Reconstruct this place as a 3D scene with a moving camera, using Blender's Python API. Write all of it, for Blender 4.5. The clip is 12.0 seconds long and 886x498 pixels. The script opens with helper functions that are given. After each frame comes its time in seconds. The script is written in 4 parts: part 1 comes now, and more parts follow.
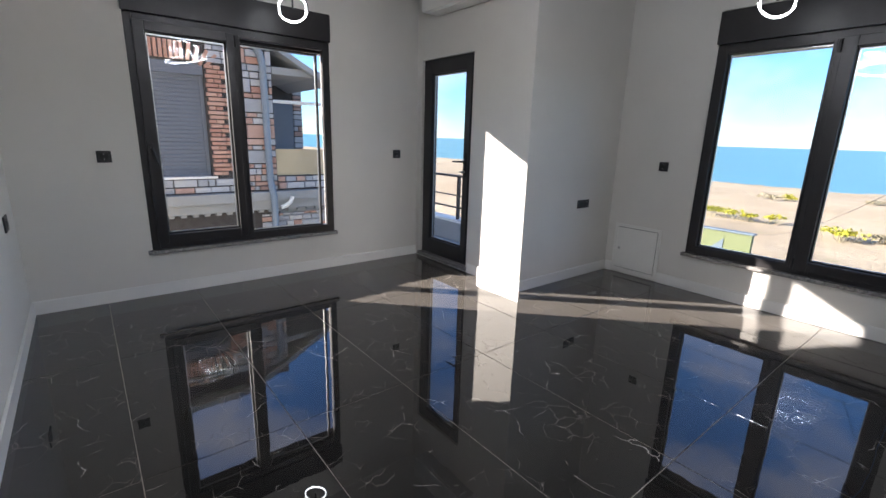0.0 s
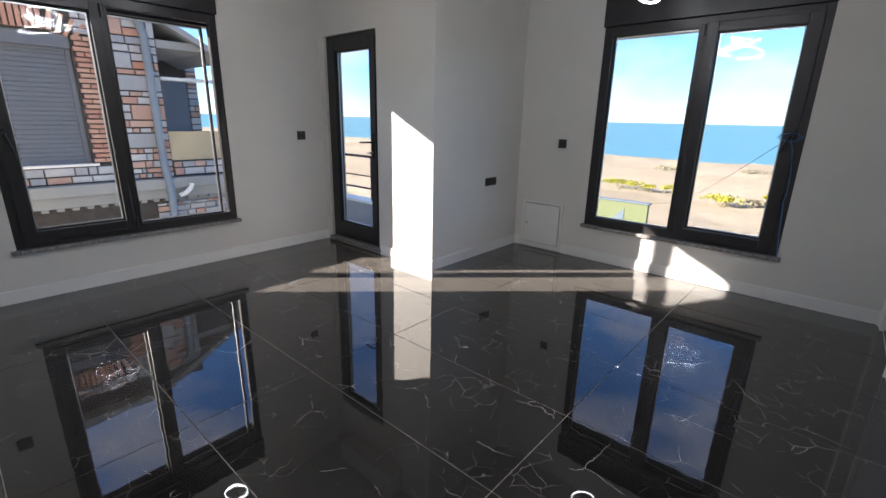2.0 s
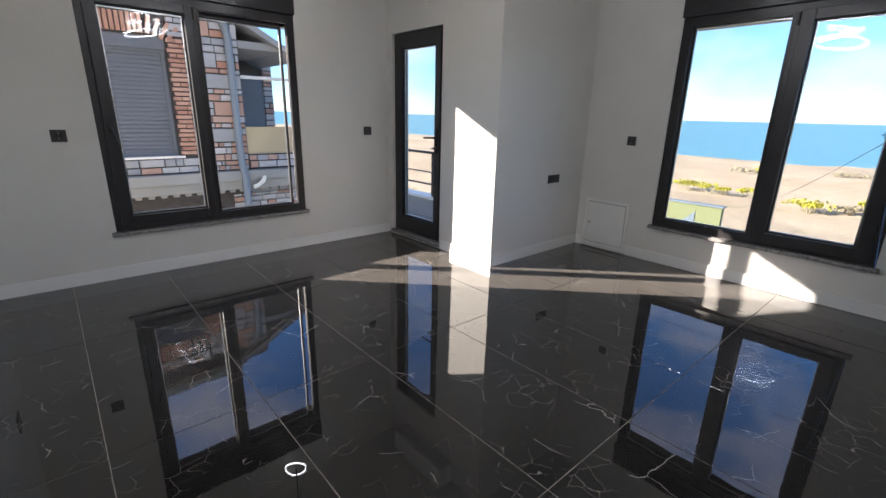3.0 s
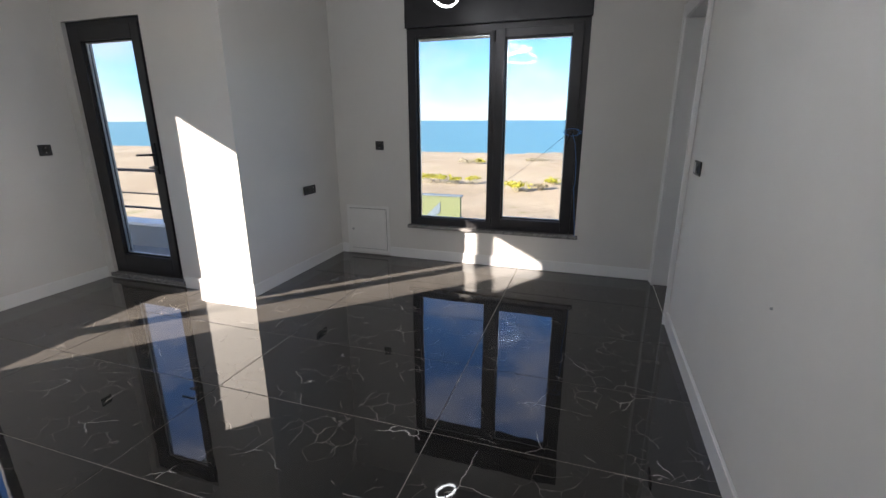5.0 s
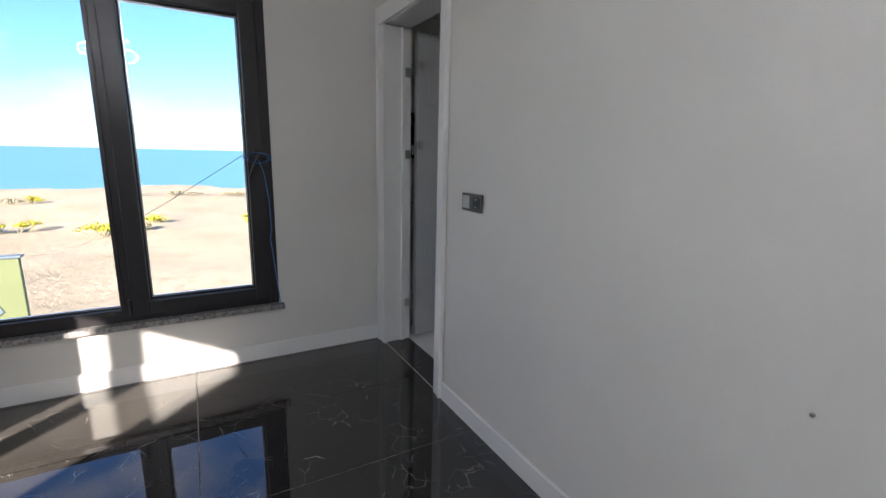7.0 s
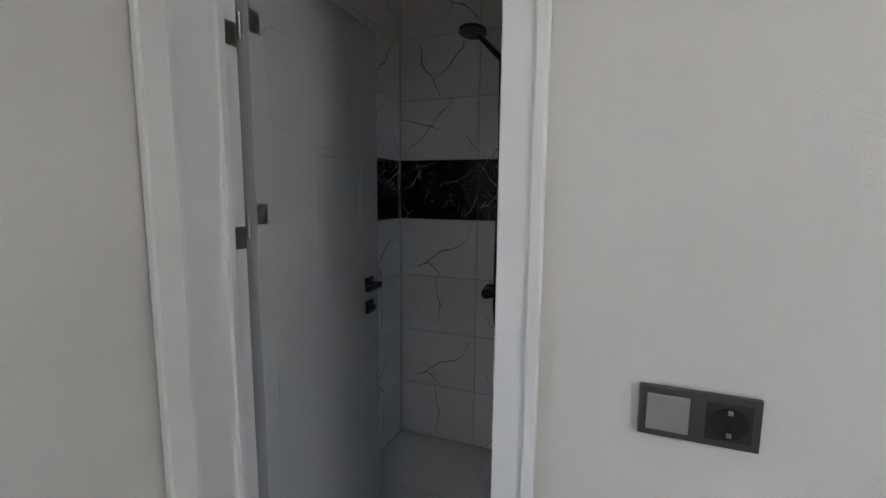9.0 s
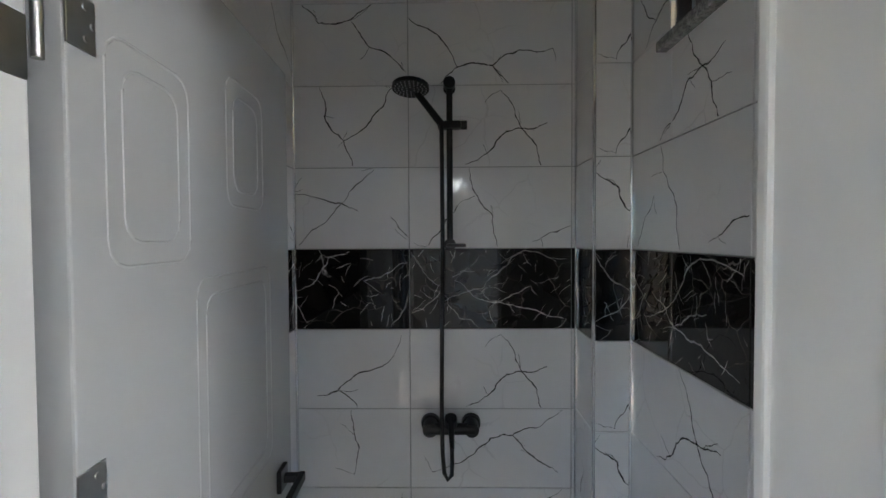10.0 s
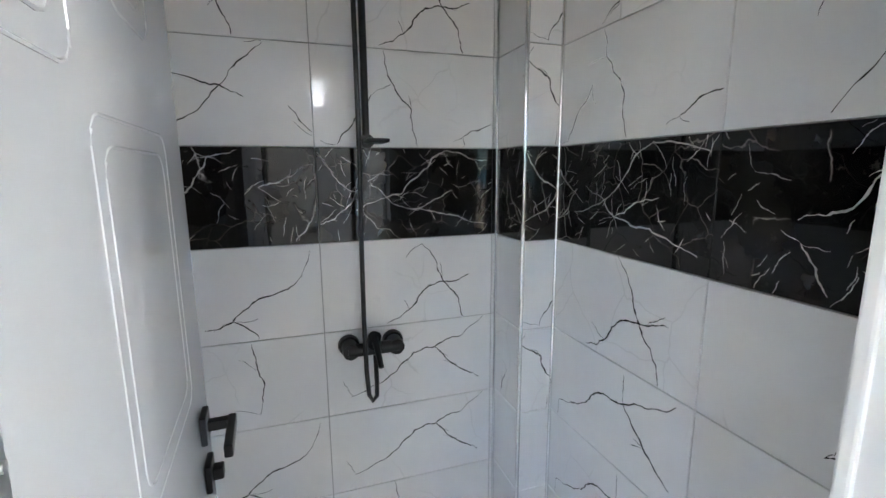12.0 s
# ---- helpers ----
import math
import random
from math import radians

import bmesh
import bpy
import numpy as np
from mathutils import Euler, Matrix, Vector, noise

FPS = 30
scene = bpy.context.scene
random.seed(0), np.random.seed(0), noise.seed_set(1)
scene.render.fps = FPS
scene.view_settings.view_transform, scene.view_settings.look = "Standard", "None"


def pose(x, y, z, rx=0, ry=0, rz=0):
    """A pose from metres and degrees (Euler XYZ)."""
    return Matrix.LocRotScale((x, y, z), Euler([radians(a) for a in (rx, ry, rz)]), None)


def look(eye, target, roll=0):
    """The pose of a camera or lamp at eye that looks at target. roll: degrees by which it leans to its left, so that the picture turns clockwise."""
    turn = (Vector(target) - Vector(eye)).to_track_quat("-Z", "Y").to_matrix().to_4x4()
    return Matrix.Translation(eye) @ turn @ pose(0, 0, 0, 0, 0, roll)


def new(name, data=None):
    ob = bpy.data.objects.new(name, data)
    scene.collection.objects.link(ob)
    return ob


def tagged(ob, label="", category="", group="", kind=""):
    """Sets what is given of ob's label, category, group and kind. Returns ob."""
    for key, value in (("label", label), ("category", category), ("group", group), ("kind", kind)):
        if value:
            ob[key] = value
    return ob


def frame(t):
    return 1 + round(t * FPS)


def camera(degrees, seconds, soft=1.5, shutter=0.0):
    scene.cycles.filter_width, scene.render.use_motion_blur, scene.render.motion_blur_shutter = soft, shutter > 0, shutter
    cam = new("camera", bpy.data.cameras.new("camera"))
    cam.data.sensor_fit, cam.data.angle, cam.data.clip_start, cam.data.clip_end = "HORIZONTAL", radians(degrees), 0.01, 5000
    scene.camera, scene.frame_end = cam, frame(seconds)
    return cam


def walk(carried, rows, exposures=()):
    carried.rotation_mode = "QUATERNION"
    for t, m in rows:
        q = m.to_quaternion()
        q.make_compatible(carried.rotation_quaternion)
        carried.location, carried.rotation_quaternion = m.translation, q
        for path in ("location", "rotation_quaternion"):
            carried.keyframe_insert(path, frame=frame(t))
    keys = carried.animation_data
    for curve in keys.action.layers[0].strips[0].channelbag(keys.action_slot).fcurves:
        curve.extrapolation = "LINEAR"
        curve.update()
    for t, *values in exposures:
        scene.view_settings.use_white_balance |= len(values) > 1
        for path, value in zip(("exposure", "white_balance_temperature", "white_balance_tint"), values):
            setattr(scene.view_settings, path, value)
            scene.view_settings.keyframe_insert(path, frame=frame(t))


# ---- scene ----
cam = camera(89.6, 12.0)
PATH = [
    (0, (-0.493, -4.082, 1.256), (-2.004, -2.865, 0.772), 1.7),
    (0.5, (-0.462, -4.066, 1.262), (-1.898, -2.767, 0.759), 1.6),
    (1, (-0.455, -4.037, 1.266), (-1.775, -2.631, 0.738), 1.3),
    (1.5, (-0.408, -3.999, 1.299), (-1.647, -2.532, 0.74), 1.2),
    (2, (-0.407, -4.0, 1.268), (-1.674, -2.558, 0.706), 1.2),
    (2.5, (-0.418, -4.033, 1.257), (-1.804, -2.713, 0.678), 1.4),
    (2.7, (-0.421, -4.038, 1.253), (-1.86, -2.775, 0.676), 1.3),
    (4.3, (-0.397, -3.957, 1.252), (-1.664, -2.511, 0.7), 0.5),
    (4.5, (-0.418, -3.943, 1.245), (-1.538, -2.377, 0.704), 0.4),
    (5, (-0.552, -3.859, 1.286), (-1.153, -2.034, 0.731), -0.2),
    (5.5, (-0.625, -3.703, 1.265), (-0.616, -1.792, 0.675), 0.2),
    (6, (-0.777, -3.392, 1.22), (-0.225, -1.551, 0.667), 1.1),
    (6.5, (-0.941, -3.059, 1.223), (-0.158, -1.286, 0.729), 1.4),
    (7, (-1.045, -2.712, 1.229), (-0.085, -1.007, 0.816), 1.3),
    (7.5, (-1.025, -2.254, 1.27), (0.141, -0.671, 0.9), 0.8),
    (7.7, (-1.03, -2.078, 1.27), (0.234, -0.569, 0.913), 0.8),
    (9.3, (-0.541, -0.845, 1.368), (1.368, -0.28, 1.168), 0.1),
    (9.5, (-0.435, -0.771, 1.39), (1.504, -0.307, 1.238), -0.2),
    (10, (-0.216, -0.485, 1.543), (1.783, -0.456, 1.489), -0.3),
    (10.5, (-0.096, -0.325, 1.578), (1.882, -0.6, 1.679), -1.2),
    (11, (-0.045, -0.272, 1.596), (1.898, -0.733, 1.71), -2.0),
    (11.5, (-0.024, -0.268, 1.543), (1.895, -0.823, 1.443), -1.2),
    (12, (-0.018, -0.265, 1.428), (1.85, -0.888, 1.079), -0.4),
]
walk(cam, [(t, look(eye, target, roll)) for t, eye, target, roll in PATH],
     [(0, 1.95, 6250, 16), (4.5, 1.9, 6400, 16), (5.5, 1.7, 6400, 16), (7, 2.15, 6350, 16), (9.3, 3.05, 6500, 15), (10, 4.05, 6400, 13), (10.6, 4.8, 6400, 13), (12, 5.25, 6350, 13)])

# ---- light ----
SUN_EL, SUN_DIR = radians(19.7), Vector((1.0, 1.0, 0.0)).normalized()
sun = new("sun", bpy.data.lights.new("sun", "SUN"))
sun.data.energy, sun.data.angle, sun.data.color = 5.0, radians(0.5), (1.0, 0.9, 0.76)
sun.matrix_world = look((-30, -30, 14), Vector((-30, -30, 14)) + SUN_DIR * math.cos(SUN_EL) - Vector((0, 0, math.sin(SUN_EL))))

world = bpy.data.worlds.new("world")
scene.world = world
world.use_nodes = True
wt = world.node_tree
for n in list(wt.nodes):
    wt.nodes.remove(n)
w_out, w_bg, w_sky = wt.nodes.new("ShaderNodeOutputWorld"), wt.nodes.new("ShaderNodeBackground"), wt.nodes.new("ShaderNodeTexSky")
w_sky.sky_type, w_sky.sun_disc, w_sky.sun_elevation, w_sky.sun_rotation = "NISHITA", False, SUN_EL, radians(225)
w_sky.air_density, w_sky.dust_density, w_sky.ozone_density = 1.0, 0.0, 3.5
w_bg.inputs[1].default_value = 0.08
w_co, w_map, w_noise, w_ramp, w_mix = (wt.nodes.new("ShaderNode" + k) for k in ("TexCoord", "Mapping", "TexNoise", "ValToRGB", "MixRGB"))
w_map.inputs["Scale"].default_value = (2.0, 2.0, 4.5)
w_map.inputs["Location"].default_value = (3.1, 0.4, 1.2)
w_noise.inputs["Scale"].default_value, w_noise.inputs["Detail"].default_value, w_noise.inputs["Roughness"].default_value = 1.5, 7, 0.55
w_ramp.color_ramp.elements[0].position, w_ramp.color_ramp.elements[1].position = 0.47, 0.68
w_ramp.color_ramp.elements[1].color = (0.75, 0.75, 0.75, 1)
w_mix.inputs[2].default_value = (4.6, 4.3, 4.5, 1)
wt.links.new(w_co.outputs["Generated"], w_map.inputs[0])
wt.links.new(w_map.outputs[0], w_noise.inputs[0])
wt.links.new(w_noise.outputs["Fac"], w_ramp.inputs[0])
wt.links.new(w_ramp.outputs[0], w_mix.inputs[0])
w_tint = wt.nodes.new("ShaderNodeMixRGB")
w_tint.blend_type = "MULTIPLY"
w_tint.inputs[0].default_value, w_tint.inputs[2].default_value = 1.0, (0.68, 0.89, 1.12, 1)
wt.links.new(w_sky.outputs[0], w_tint.inputs[1])
wt.links.new(w_tint.outputs[0], w_mix.inputs[1])
wt.links.new(w_mix.outputs[0], w_bg.inputs[0])
wt.links.new(w_bg.outputs[0], w_out.inputs[0])


# ---- materials ----
class Nodes:
    """A small builder for node materials."""

    def __init__(self, name):
        self.mat = bpy.data.materials.new(name)
        self.mat.use_nodes = True
        self.t = self.mat.node_tree
        self.bsdf = self.t.nodes["Principled BSDF"]
        self.pos = self.t.nodes.new("ShaderNodeNewGeometry").outputs["Position"]

    def add(self, kind, **values):
        n = self.t.nodes.new("ShaderNode" + kind)
        for k, v in values.items():
            n.inputs[k.replace("_", " ")].default_value = v
        return n

    def link(self, a, b):
        self.t.links.new(a, b)
        return self

    def shifted(self):
        """World position moved by a random step for each object, so that pieces differ."""
        info = self.t.nodes.new("ShaderNodeObjectInfo")
        m = self.add("VectorMath")
        m.operation = "MULTIPLY_ADD"
        c = self.t.nodes.new("ShaderNodeCombineXYZ")
        for i in range(3):
            self.link(info.outputs["Random"], c.inputs[i])
        m.inputs[1].default_value = (37.0, 53.0, 71.0)
        self.link(c.outputs[0], m.inputs[0])
        self.link(self.pos, m.inputs[2])
        return m.outputs[0]

    def noise(self, at, scale, detail=4, rough=0.55, distort=0.0):
        n = self.add("TexNoise", Scale=scale, Detail=detail, Roughness=rough, Distortion=distort)
        self.link(at, n.inputs["Vector"])
        return n.outputs["Fac"]

    def ramp(self, fac, a, b, ca=(0, 0, 0, 1), cb=(1, 1, 1, 1)):
        r = self.t.nodes.new("ShaderNodeValToRGB")
        r.color_ramp.elements[0].position, r.color_ramp.elements[1].position = a, b
        r.color_ramp.elements[0].color, r.color_ramp.elements[1].color = ca, cb
        self.link(fac, r.inputs[0])
        return r.outputs[0]

    def mix(self, fac, a, b):
        m = self.t.nodes.new("ShaderNodeMixRGB")
        for i, v in ((0, fac), (1, a), (2, b)):
            if isinstance(v, bpy.types.NodeSocket):
                self.link(v, m.inputs[i])
            else:
                m.inputs[i].default_value = v
        return m.outputs[0]

    def maths(self, op, a, b=0.0):
        m = self.t.nodes.new("ShaderNodeMath")
        m.operation = op
        for i, v in ((0, a), (1, b)):
            if isinstance(v, bpy.types.NodeSocket):
                self.link(v, m.inputs[i])
            else:
                m.inputs[i].default_value = v
        return m.outputs[0]

    def bump(self, height, strength, distance=0.01):
        b = self.add("Bump", Strength=strength, Distance=distance)
        self.link(height, b.inputs["Height"])
        self.link(b.outputs[0], self.bsdf.inputs["Normal"])

    def done(self, colour=None, rough=None, metal=0.0, spec=None):
        for key, v in (("Base Color", colour), ("Roughness", rough), ("Metallic", metal), ("Specular IOR Level", spec)):
            if isinstance(v, bpy.types.NodeSocket):
                self.link(v, self.bsdf.inputs[key])
            elif v is not None:
                self.bsdf.inputs[key].default_value = v
        return self.mat


def rgb(r, g, b):
    return (r, g, b, 1)


def plain(name, colour, rough, metal=0.0, vary=0.12, scale=6.0, bump=0.0, bump_scale=150, spec=0.5):
    """Colour with mottling at two scales, uneven gloss and fine relief."""
    n = Nodes(name)
    a = n.mix(n.ramp(n.noise(n.pos, scale), 0.3, 0.7), rgb(*[c * (1 - vary) for c in colour]), rgb(*[min(1, c * (1 + vary)) for c in colour]))
    b = n.mix(n.maths("MULTIPLY", n.noise(n.pos, scale * 14, 2), vary * 0.8), a, rgb(*[c * 0.6 for c in colour]))
    r = n.maths("ADD", n.maths("MULTIPLY", n.noise(n.pos, scale * 3), min(0.18, vary)), rough - min(0.18, vary) / 2)
    if bump:
        n.bump(n.noise(n.pos, bump_scale, 3), bump, 0.002)
    return n.done(b, r, metal, spec)


def veins(n, at, scale, width, warp, mask_scale, mask_lo, mask_hi):
    """Thin broken veins along warped cell edges, 0 to 1."""
    d = n.add("TexNoise", Scale=scale * 1.1, Detail=6, Roughness=0.5)
    n.link(at, d.inputs["Vector"])
    m = n.add("VectorMath")
    m.operation = "MULTIPLY_ADD"
    m.inputs[1].default_value = (warp, warp, warp)
    n.link(d.outputs["Color"], m.inputs[0])
    n.link(at, m.inputs[2])
    v = n.add("TexVoronoi", Scale=scale)
    v.feature = "DISTANCE_TO_EDGE"
    n.link(m.outputs[0], v.inputs["Vector"])
    line = n.ramp(v.outputs["Distance"], width * 0.3, width, rgb(1, 1, 1), rgb(0, 0, 0))
    return n.maths("MULTIPLY", line, n.ramp(n.noise(at, mask_scale, 3), mask_lo, mask_hi))


def black_marble(name, strength=1.0, ior=1.76, lo=0.0, dust=0.0):
    n = Nodes(name)
    at = n.shifted()
    base = n.mix(n.ramp(n.noise(at, 5, 6), 0.35, 0.75), rgb(0.006, 0.0055, 0.0054), rgb(0.02, 0.018, 0.016))
    big = veins(n, at, 3.4, 0.0045, 0.16, 4.2, 0.56, 0.62)
    small = veins(n, at, 10.0, 0.012, 0.07, 4.5, 0.52, 0.62)
    fleck = n.maths("MULTIPLY", n.ramp(n.noise(at, 38, 5, 0.7), 0.62, 0.74), n.ramp(n.noise(at, 4.2, 2), 0.5 - lo, 0.7 - lo))
    c = n.mix(n.maths("MULTIPLY", fleck, 0.22 * strength), base, rgb(0.42, 0.38, 0.35))
    c = n.mix(n.maths("MULTIPLY", small, 0.45 * strength), c, rgb(0.5, 0.46, 0.42))
    c = n.mix(n.maths("MULTIPLY", big, 0.8 * strength), c, rgb(0.72, 0.69, 0.64))
    r = n.maths("ADD", n.maths("MULTIPLY", n.ramp(n.noise(n.pos, 9, 5), 0.5, 0.8), 0.03), 0.012)
    n.bump(n.maths("ADD", n.noise(n.pos, 2.2, 1), n.maths("MULTIPLY", n.noise(n.pos, 12, 1), 0.5)), 0.05, 0.006)
    if dust:
        film = n.maths("MULTIPLY", n.ramp(n.noise(n.pos, 3.5, 6, 0.65), 0.2, 0.75, rgb(0.55, 0.55, 0.55)), dust)
        n.link(film, n.bsdf.inputs["Sheen Weight"])
        n.bsdf.inputs["Sheen Roughness"].default_value = 0.45
        n.bsdf.inputs["Sheen Tint"].default_value = rgb(1.0, 0.93, 0.84)
    n.bsdf.inputs["IOR"].default_value = ior
    return n.done(c, r, 0.0, 0.5)


def white_marble(name):
    n = Nodes(name)
    at = n.shifted()
    base = n.mix(n.ramp(n.noise(at, 3, 5), 0.35, 0.7), rgb(0.8, 0.8, 0.8), rgb(0.87, 0.87, 0.865))
    soft = veins(n, at, 4.6, 0.012, 0.12, 2.6, 0.52, 0.62)
    c = n.mix(n.maths("MULTIPLY", soft, 0.2), base, rgb(0.35, 0.34, 0.33))
    n.bump(n.noise(n.pos, 2.5, 1), 0.04, 0.004)
    return n.done(c, n.maths("ADD", n.maths("MULTIPLY", n.noise(n.pos, 12), 0.06), 0.05), 0.0, 0.5)


def varied(name, a, b, rough, scale=14, bump=0.5):
    """Masonry: each piece its own tone between two colours, with grain."""
    n = Nodes(name)
    info = n.t.nodes.new("ShaderNodeObjectInfo")
    c = n.mix(info.outputs["Random"], rgb(*a), rgb(*b))
    c = n.mix(n.maths("MULTIPLY", n.noise(n.pos, scale, 6), 0.5), c, rgb(*[v * 0.45 for v in a]))
    n.bump(n.noise(n.pos, scale * 3, 5), bump, 0.01)
    return n.done(c, rough)


def glass_material():
    n = Nodes("window_glass")
    lw = n.add("LayerWeight", Blend=0.5)
    f = n.maths("ADD", n.maths("MULTIPLY", n.maths("POWER", lw.outputs["Facing"], 4.0), 0.5), 0.02)
    tr = n.add("BsdfTransparent", Color=rgb(0.93, 0.96, 0.96))
    gl = n.add("BsdfGlossy", Color=rgb(1, 1, 1), Roughness=0.0)
    mx = n.t.nodes.new("ShaderNodeMixShader")
    n.link(f, mx.inputs[0]).link(tr.outputs[0], mx.inputs[1]).link(gl.outputs[0], mx.inputs[2])
    n.link(mx.outputs[0], n.t.nodes["Material Output"].inputs[0])
    return n.mat


def glow(name, colour, strength):
    n = Nodes(name)
    n.bsdf.inputs["Emission Color"].default_value = rgb(*colour)
    n.bsdf.inputs["Emission Strength"].default_value = strength
    return n.done(rgb(0.8, 0.8, 0.8), 0.5)


def sand_material():
    n = Nodes("sand")
    c = n.mix(n.ramp(n.noise(n.pos, 0.12, 6), 0.35, 0.7), rgb(0.48, 0.37, 0.25), rgb(0.6, 0.48, 0.335))
    c = n.mix(n.maths("MULTIPLY", n.ramp(n.noise(n.pos, 1.6, 6, 0.7), 0.52, 0.68), 0.45), c, rgb(0.3, 0.25, 0.16))
    c = n.mix(n.maths("MULTIPLY", n.ramp(n.noise(n.pos, 0.35, 5, 0.7), 0.6, 0.7), 0.55), c, rgb(0.3, 0.29, 0.12))
    n.bump(n.noise(n.pos, 3.0, 8, 0.7), 0.9, 0.12)
    return n.done(c, 0.95, 0, 0.1)


def sea_material():
    n = Nodes("sea_water")
    m = n.add("Mapping")
    m.inputs["Scale"].default_value = (0.02, 0.12, 1)
    n.link(n.pos, m.inputs[0])
    c = n.mix(n.ramp(n.noise(m.outputs[0], 1.0, 5), 0.35, 0.7), rgb(0.085, 0.25, 0.3), rgb(0.13, 0.32, 0.36))
    n.bump(n.noise(n.pos, 0.8, 6), 0.6, 0.3)
    return n.done(c, 0.35, 0, 0.35)


def marl(name, a, b, scale):
    """Speckled granite."""
    n = Nodes(name)
    c = n.mix(n.ramp(n.noise(n.pos, scale, 5, 0.75), 0.4, 0.6), rgb(*a), rgb(*b))
    c = n.mix(n.ramp(n.noise(n.pos, scale * 3, 3), 0.6, 0.66), c, rgb(0.05, 0.05, 0.055))
    return n.done(c, 0.25)


M_WALL = plain("wall_paint", (0.68, 0.665, 0.63), 0.6, vary=0.035, scale=1.4, bump=0.25, bump_scale=220, spec=0.3)
M_CEIL = plain("ceiling_paint", (0.78, 0.78, 0.76), 0.85, vary=0.02, scale=1.0, bump=0.15)
M_TRIM = plain("white_lacquer", (0.78, 0.78, 0.765), 0.3, vary=0.012, scale=3, bump=0.04, bump_scale=60)
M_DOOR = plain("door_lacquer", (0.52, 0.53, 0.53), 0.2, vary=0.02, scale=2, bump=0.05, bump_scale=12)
M_FRAME = plain("anthracite_profile", (0.022, 0.021, 0.023), 0.33, vary=0.2, scale=9, bump=0.08)
# black of the glazing seals, also the painted dark in hatch gap and pin holes
M_GASKET_GAP = plain("gasket_and_gap_black", (0.012, 0.012, 0.013), 0.6)
M_SPACER = plain("aluminium_spacer", (0.6, 0.61, 0.62), 0.3, 0.9)
M_GLASS = glass_material()
M_FLOOR = black_marble("black_marble", dust=0.2)
M_BAND = black_marble("black_marble_band", 0.9, 1.45, 0.05)
M_GROUT = plain("pale_grout", (0.36, 0.33, 0.29), 0.85, vary=0.2, scale=20)
M_GROUT_W = plain("grey_grout", (0.42, 0.42, 0.42), 0.85, vary=0.1, scale=20)
M_TILE = white_marble("white_marble")
M_VEIN = plain("black_print", (0.02, 0.019, 0.02), 0.12, vary=0.3, scale=30)
M_VEIN_W = plain("pale_print", (0.5, 0.48, 0.46), 0.15, vary=0.25, scale=30)
M_SILL = marl("granite_sill", (0.34, 0.33, 0.32), (0.13, 0.125, 0.125), 60)
M_CHROME = plain("polished_chrome", (0.8, 0.81, 0.82), 0.12, 1.0, vary=0.03)
M_STEEL = plain("brushed_steel", (0.5, 0.5, 0.49), 0.32, 1.0, vary=0.08, scale=30)
M_BLACK = plain("matt_black_metal", (0.012, 0.012, 0.013), 0.3, 0.2, vary=0.1, scale=20)
M_RUBBER = plain("spray_rubber", (0.42, 0.42, 0.43), 0.5)
M_SOCKET = plain("anthracite_plastic", (0.03, 0.029, 0.031), 0.38, vary=0.1, scale=30)
M_SOCKET_IN = plain("dark_plastic", (0.012, 0.012, 0.012), 0.45)
M_BEZEL = plain("bezel_plastic", (0.085, 0.078, 0.074), 0.35, 0.3, vary=0.06, scale=20)
M_SILVER = plain("satin_silver", (0.42, 0.41, 0.41), 0.35, 0.6)
M_GLOW = glow("lamp_light", (0.93, 0.98, 0.97), 4.5)
M_GLOW_BIG = glow("chandelier_light", (0.94, 0.97, 1.0), 21.0)
M_AC = plain("white_plastic", (0.8, 0.8, 0.79), 0.35, vary=0.02)
M_HATCH = plain("hatch_paint", (0.76, 0.755, 0.73), 0.4, vary=0.03, scale=3)
M_STRAP = plain("blue_cord", (0.09, 0.22, 0.5), 0.7, vary=0.2, scale=60)
M_CABLE = plain("black_cable", (0.02, 0.02, 0.02), 0.6)
M_SAND, M_SEA = sand_material(), sea_material()
M_BRICK = varied("red_brick", (0.52, 0.27, 0.2), (0.64, 0.4, 0.31), 0.85)
M_STONE = varied("cut_stone", (0.36, 0.38, 0.42), (0.62, 0.62, 0.64), 0.85, 10)
M_STONE_P = varied("pink_stone", (0.5, 0.3, 0.24), (0.6, 0.42, 0.35), 0.85, 10)
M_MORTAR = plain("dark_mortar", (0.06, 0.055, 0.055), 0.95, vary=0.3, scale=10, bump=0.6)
M_CONCRETE = plain("grey_render", (0.3, 0.31, 0.32), 0.85, vary=0.12, scale=2.5, bump=0.4, bump_scale=60)
M_SHUTTER = plain("grey_shutter", (0.12, 0.14, 0.18), 0.45, vary=0.06, scale=4)
M_PIPE = plain("grey_pipe", (0.2, 0.24, 0.29), 0.4, vary=0.1)
M_BEIGE = plain("beige_panel", (0.5, 0.41, 0.27), 0.7, vary=0.12, scale=4)
M_ROOF = plain("roof_tile", (0.25, 0.12, 0.08), 0.8, vary=0.2, scale=5)
M_RENDER = plain("exterior_render", (0.55, 0.53, 0.49), 0.85, vary=0.08, scale=2, bump=0.3)
M_YELLOW = plain("ochre_render", (0.42, 0.26, 0.07), 0.8, vary=0.06, scale=3, bump=0.2)
# lime darkened to olive: the shade on the panel is put into its colour
M_SIGN = plain("lime_panel_shaded", (0.17, 0.19, 0.085), 0.6, vary=0.06, scale=2)
M_SIGN_G = plain("grey_panel", (0.14, 0.18, 0.22), 0.6)
M_LEAF = varied("shrub_leaf", (0.42, 0.4, 0.03), (0.62, 0.54, 0.05), 0.8, 5, 0.1)
M_TWIG = varied("dry_twig", (0.36, 0.3, 0.19), (0.45, 0.39, 0.26), 0.9, 5, 0.1)

# ---- building blocks ----
ORIGIN = {}


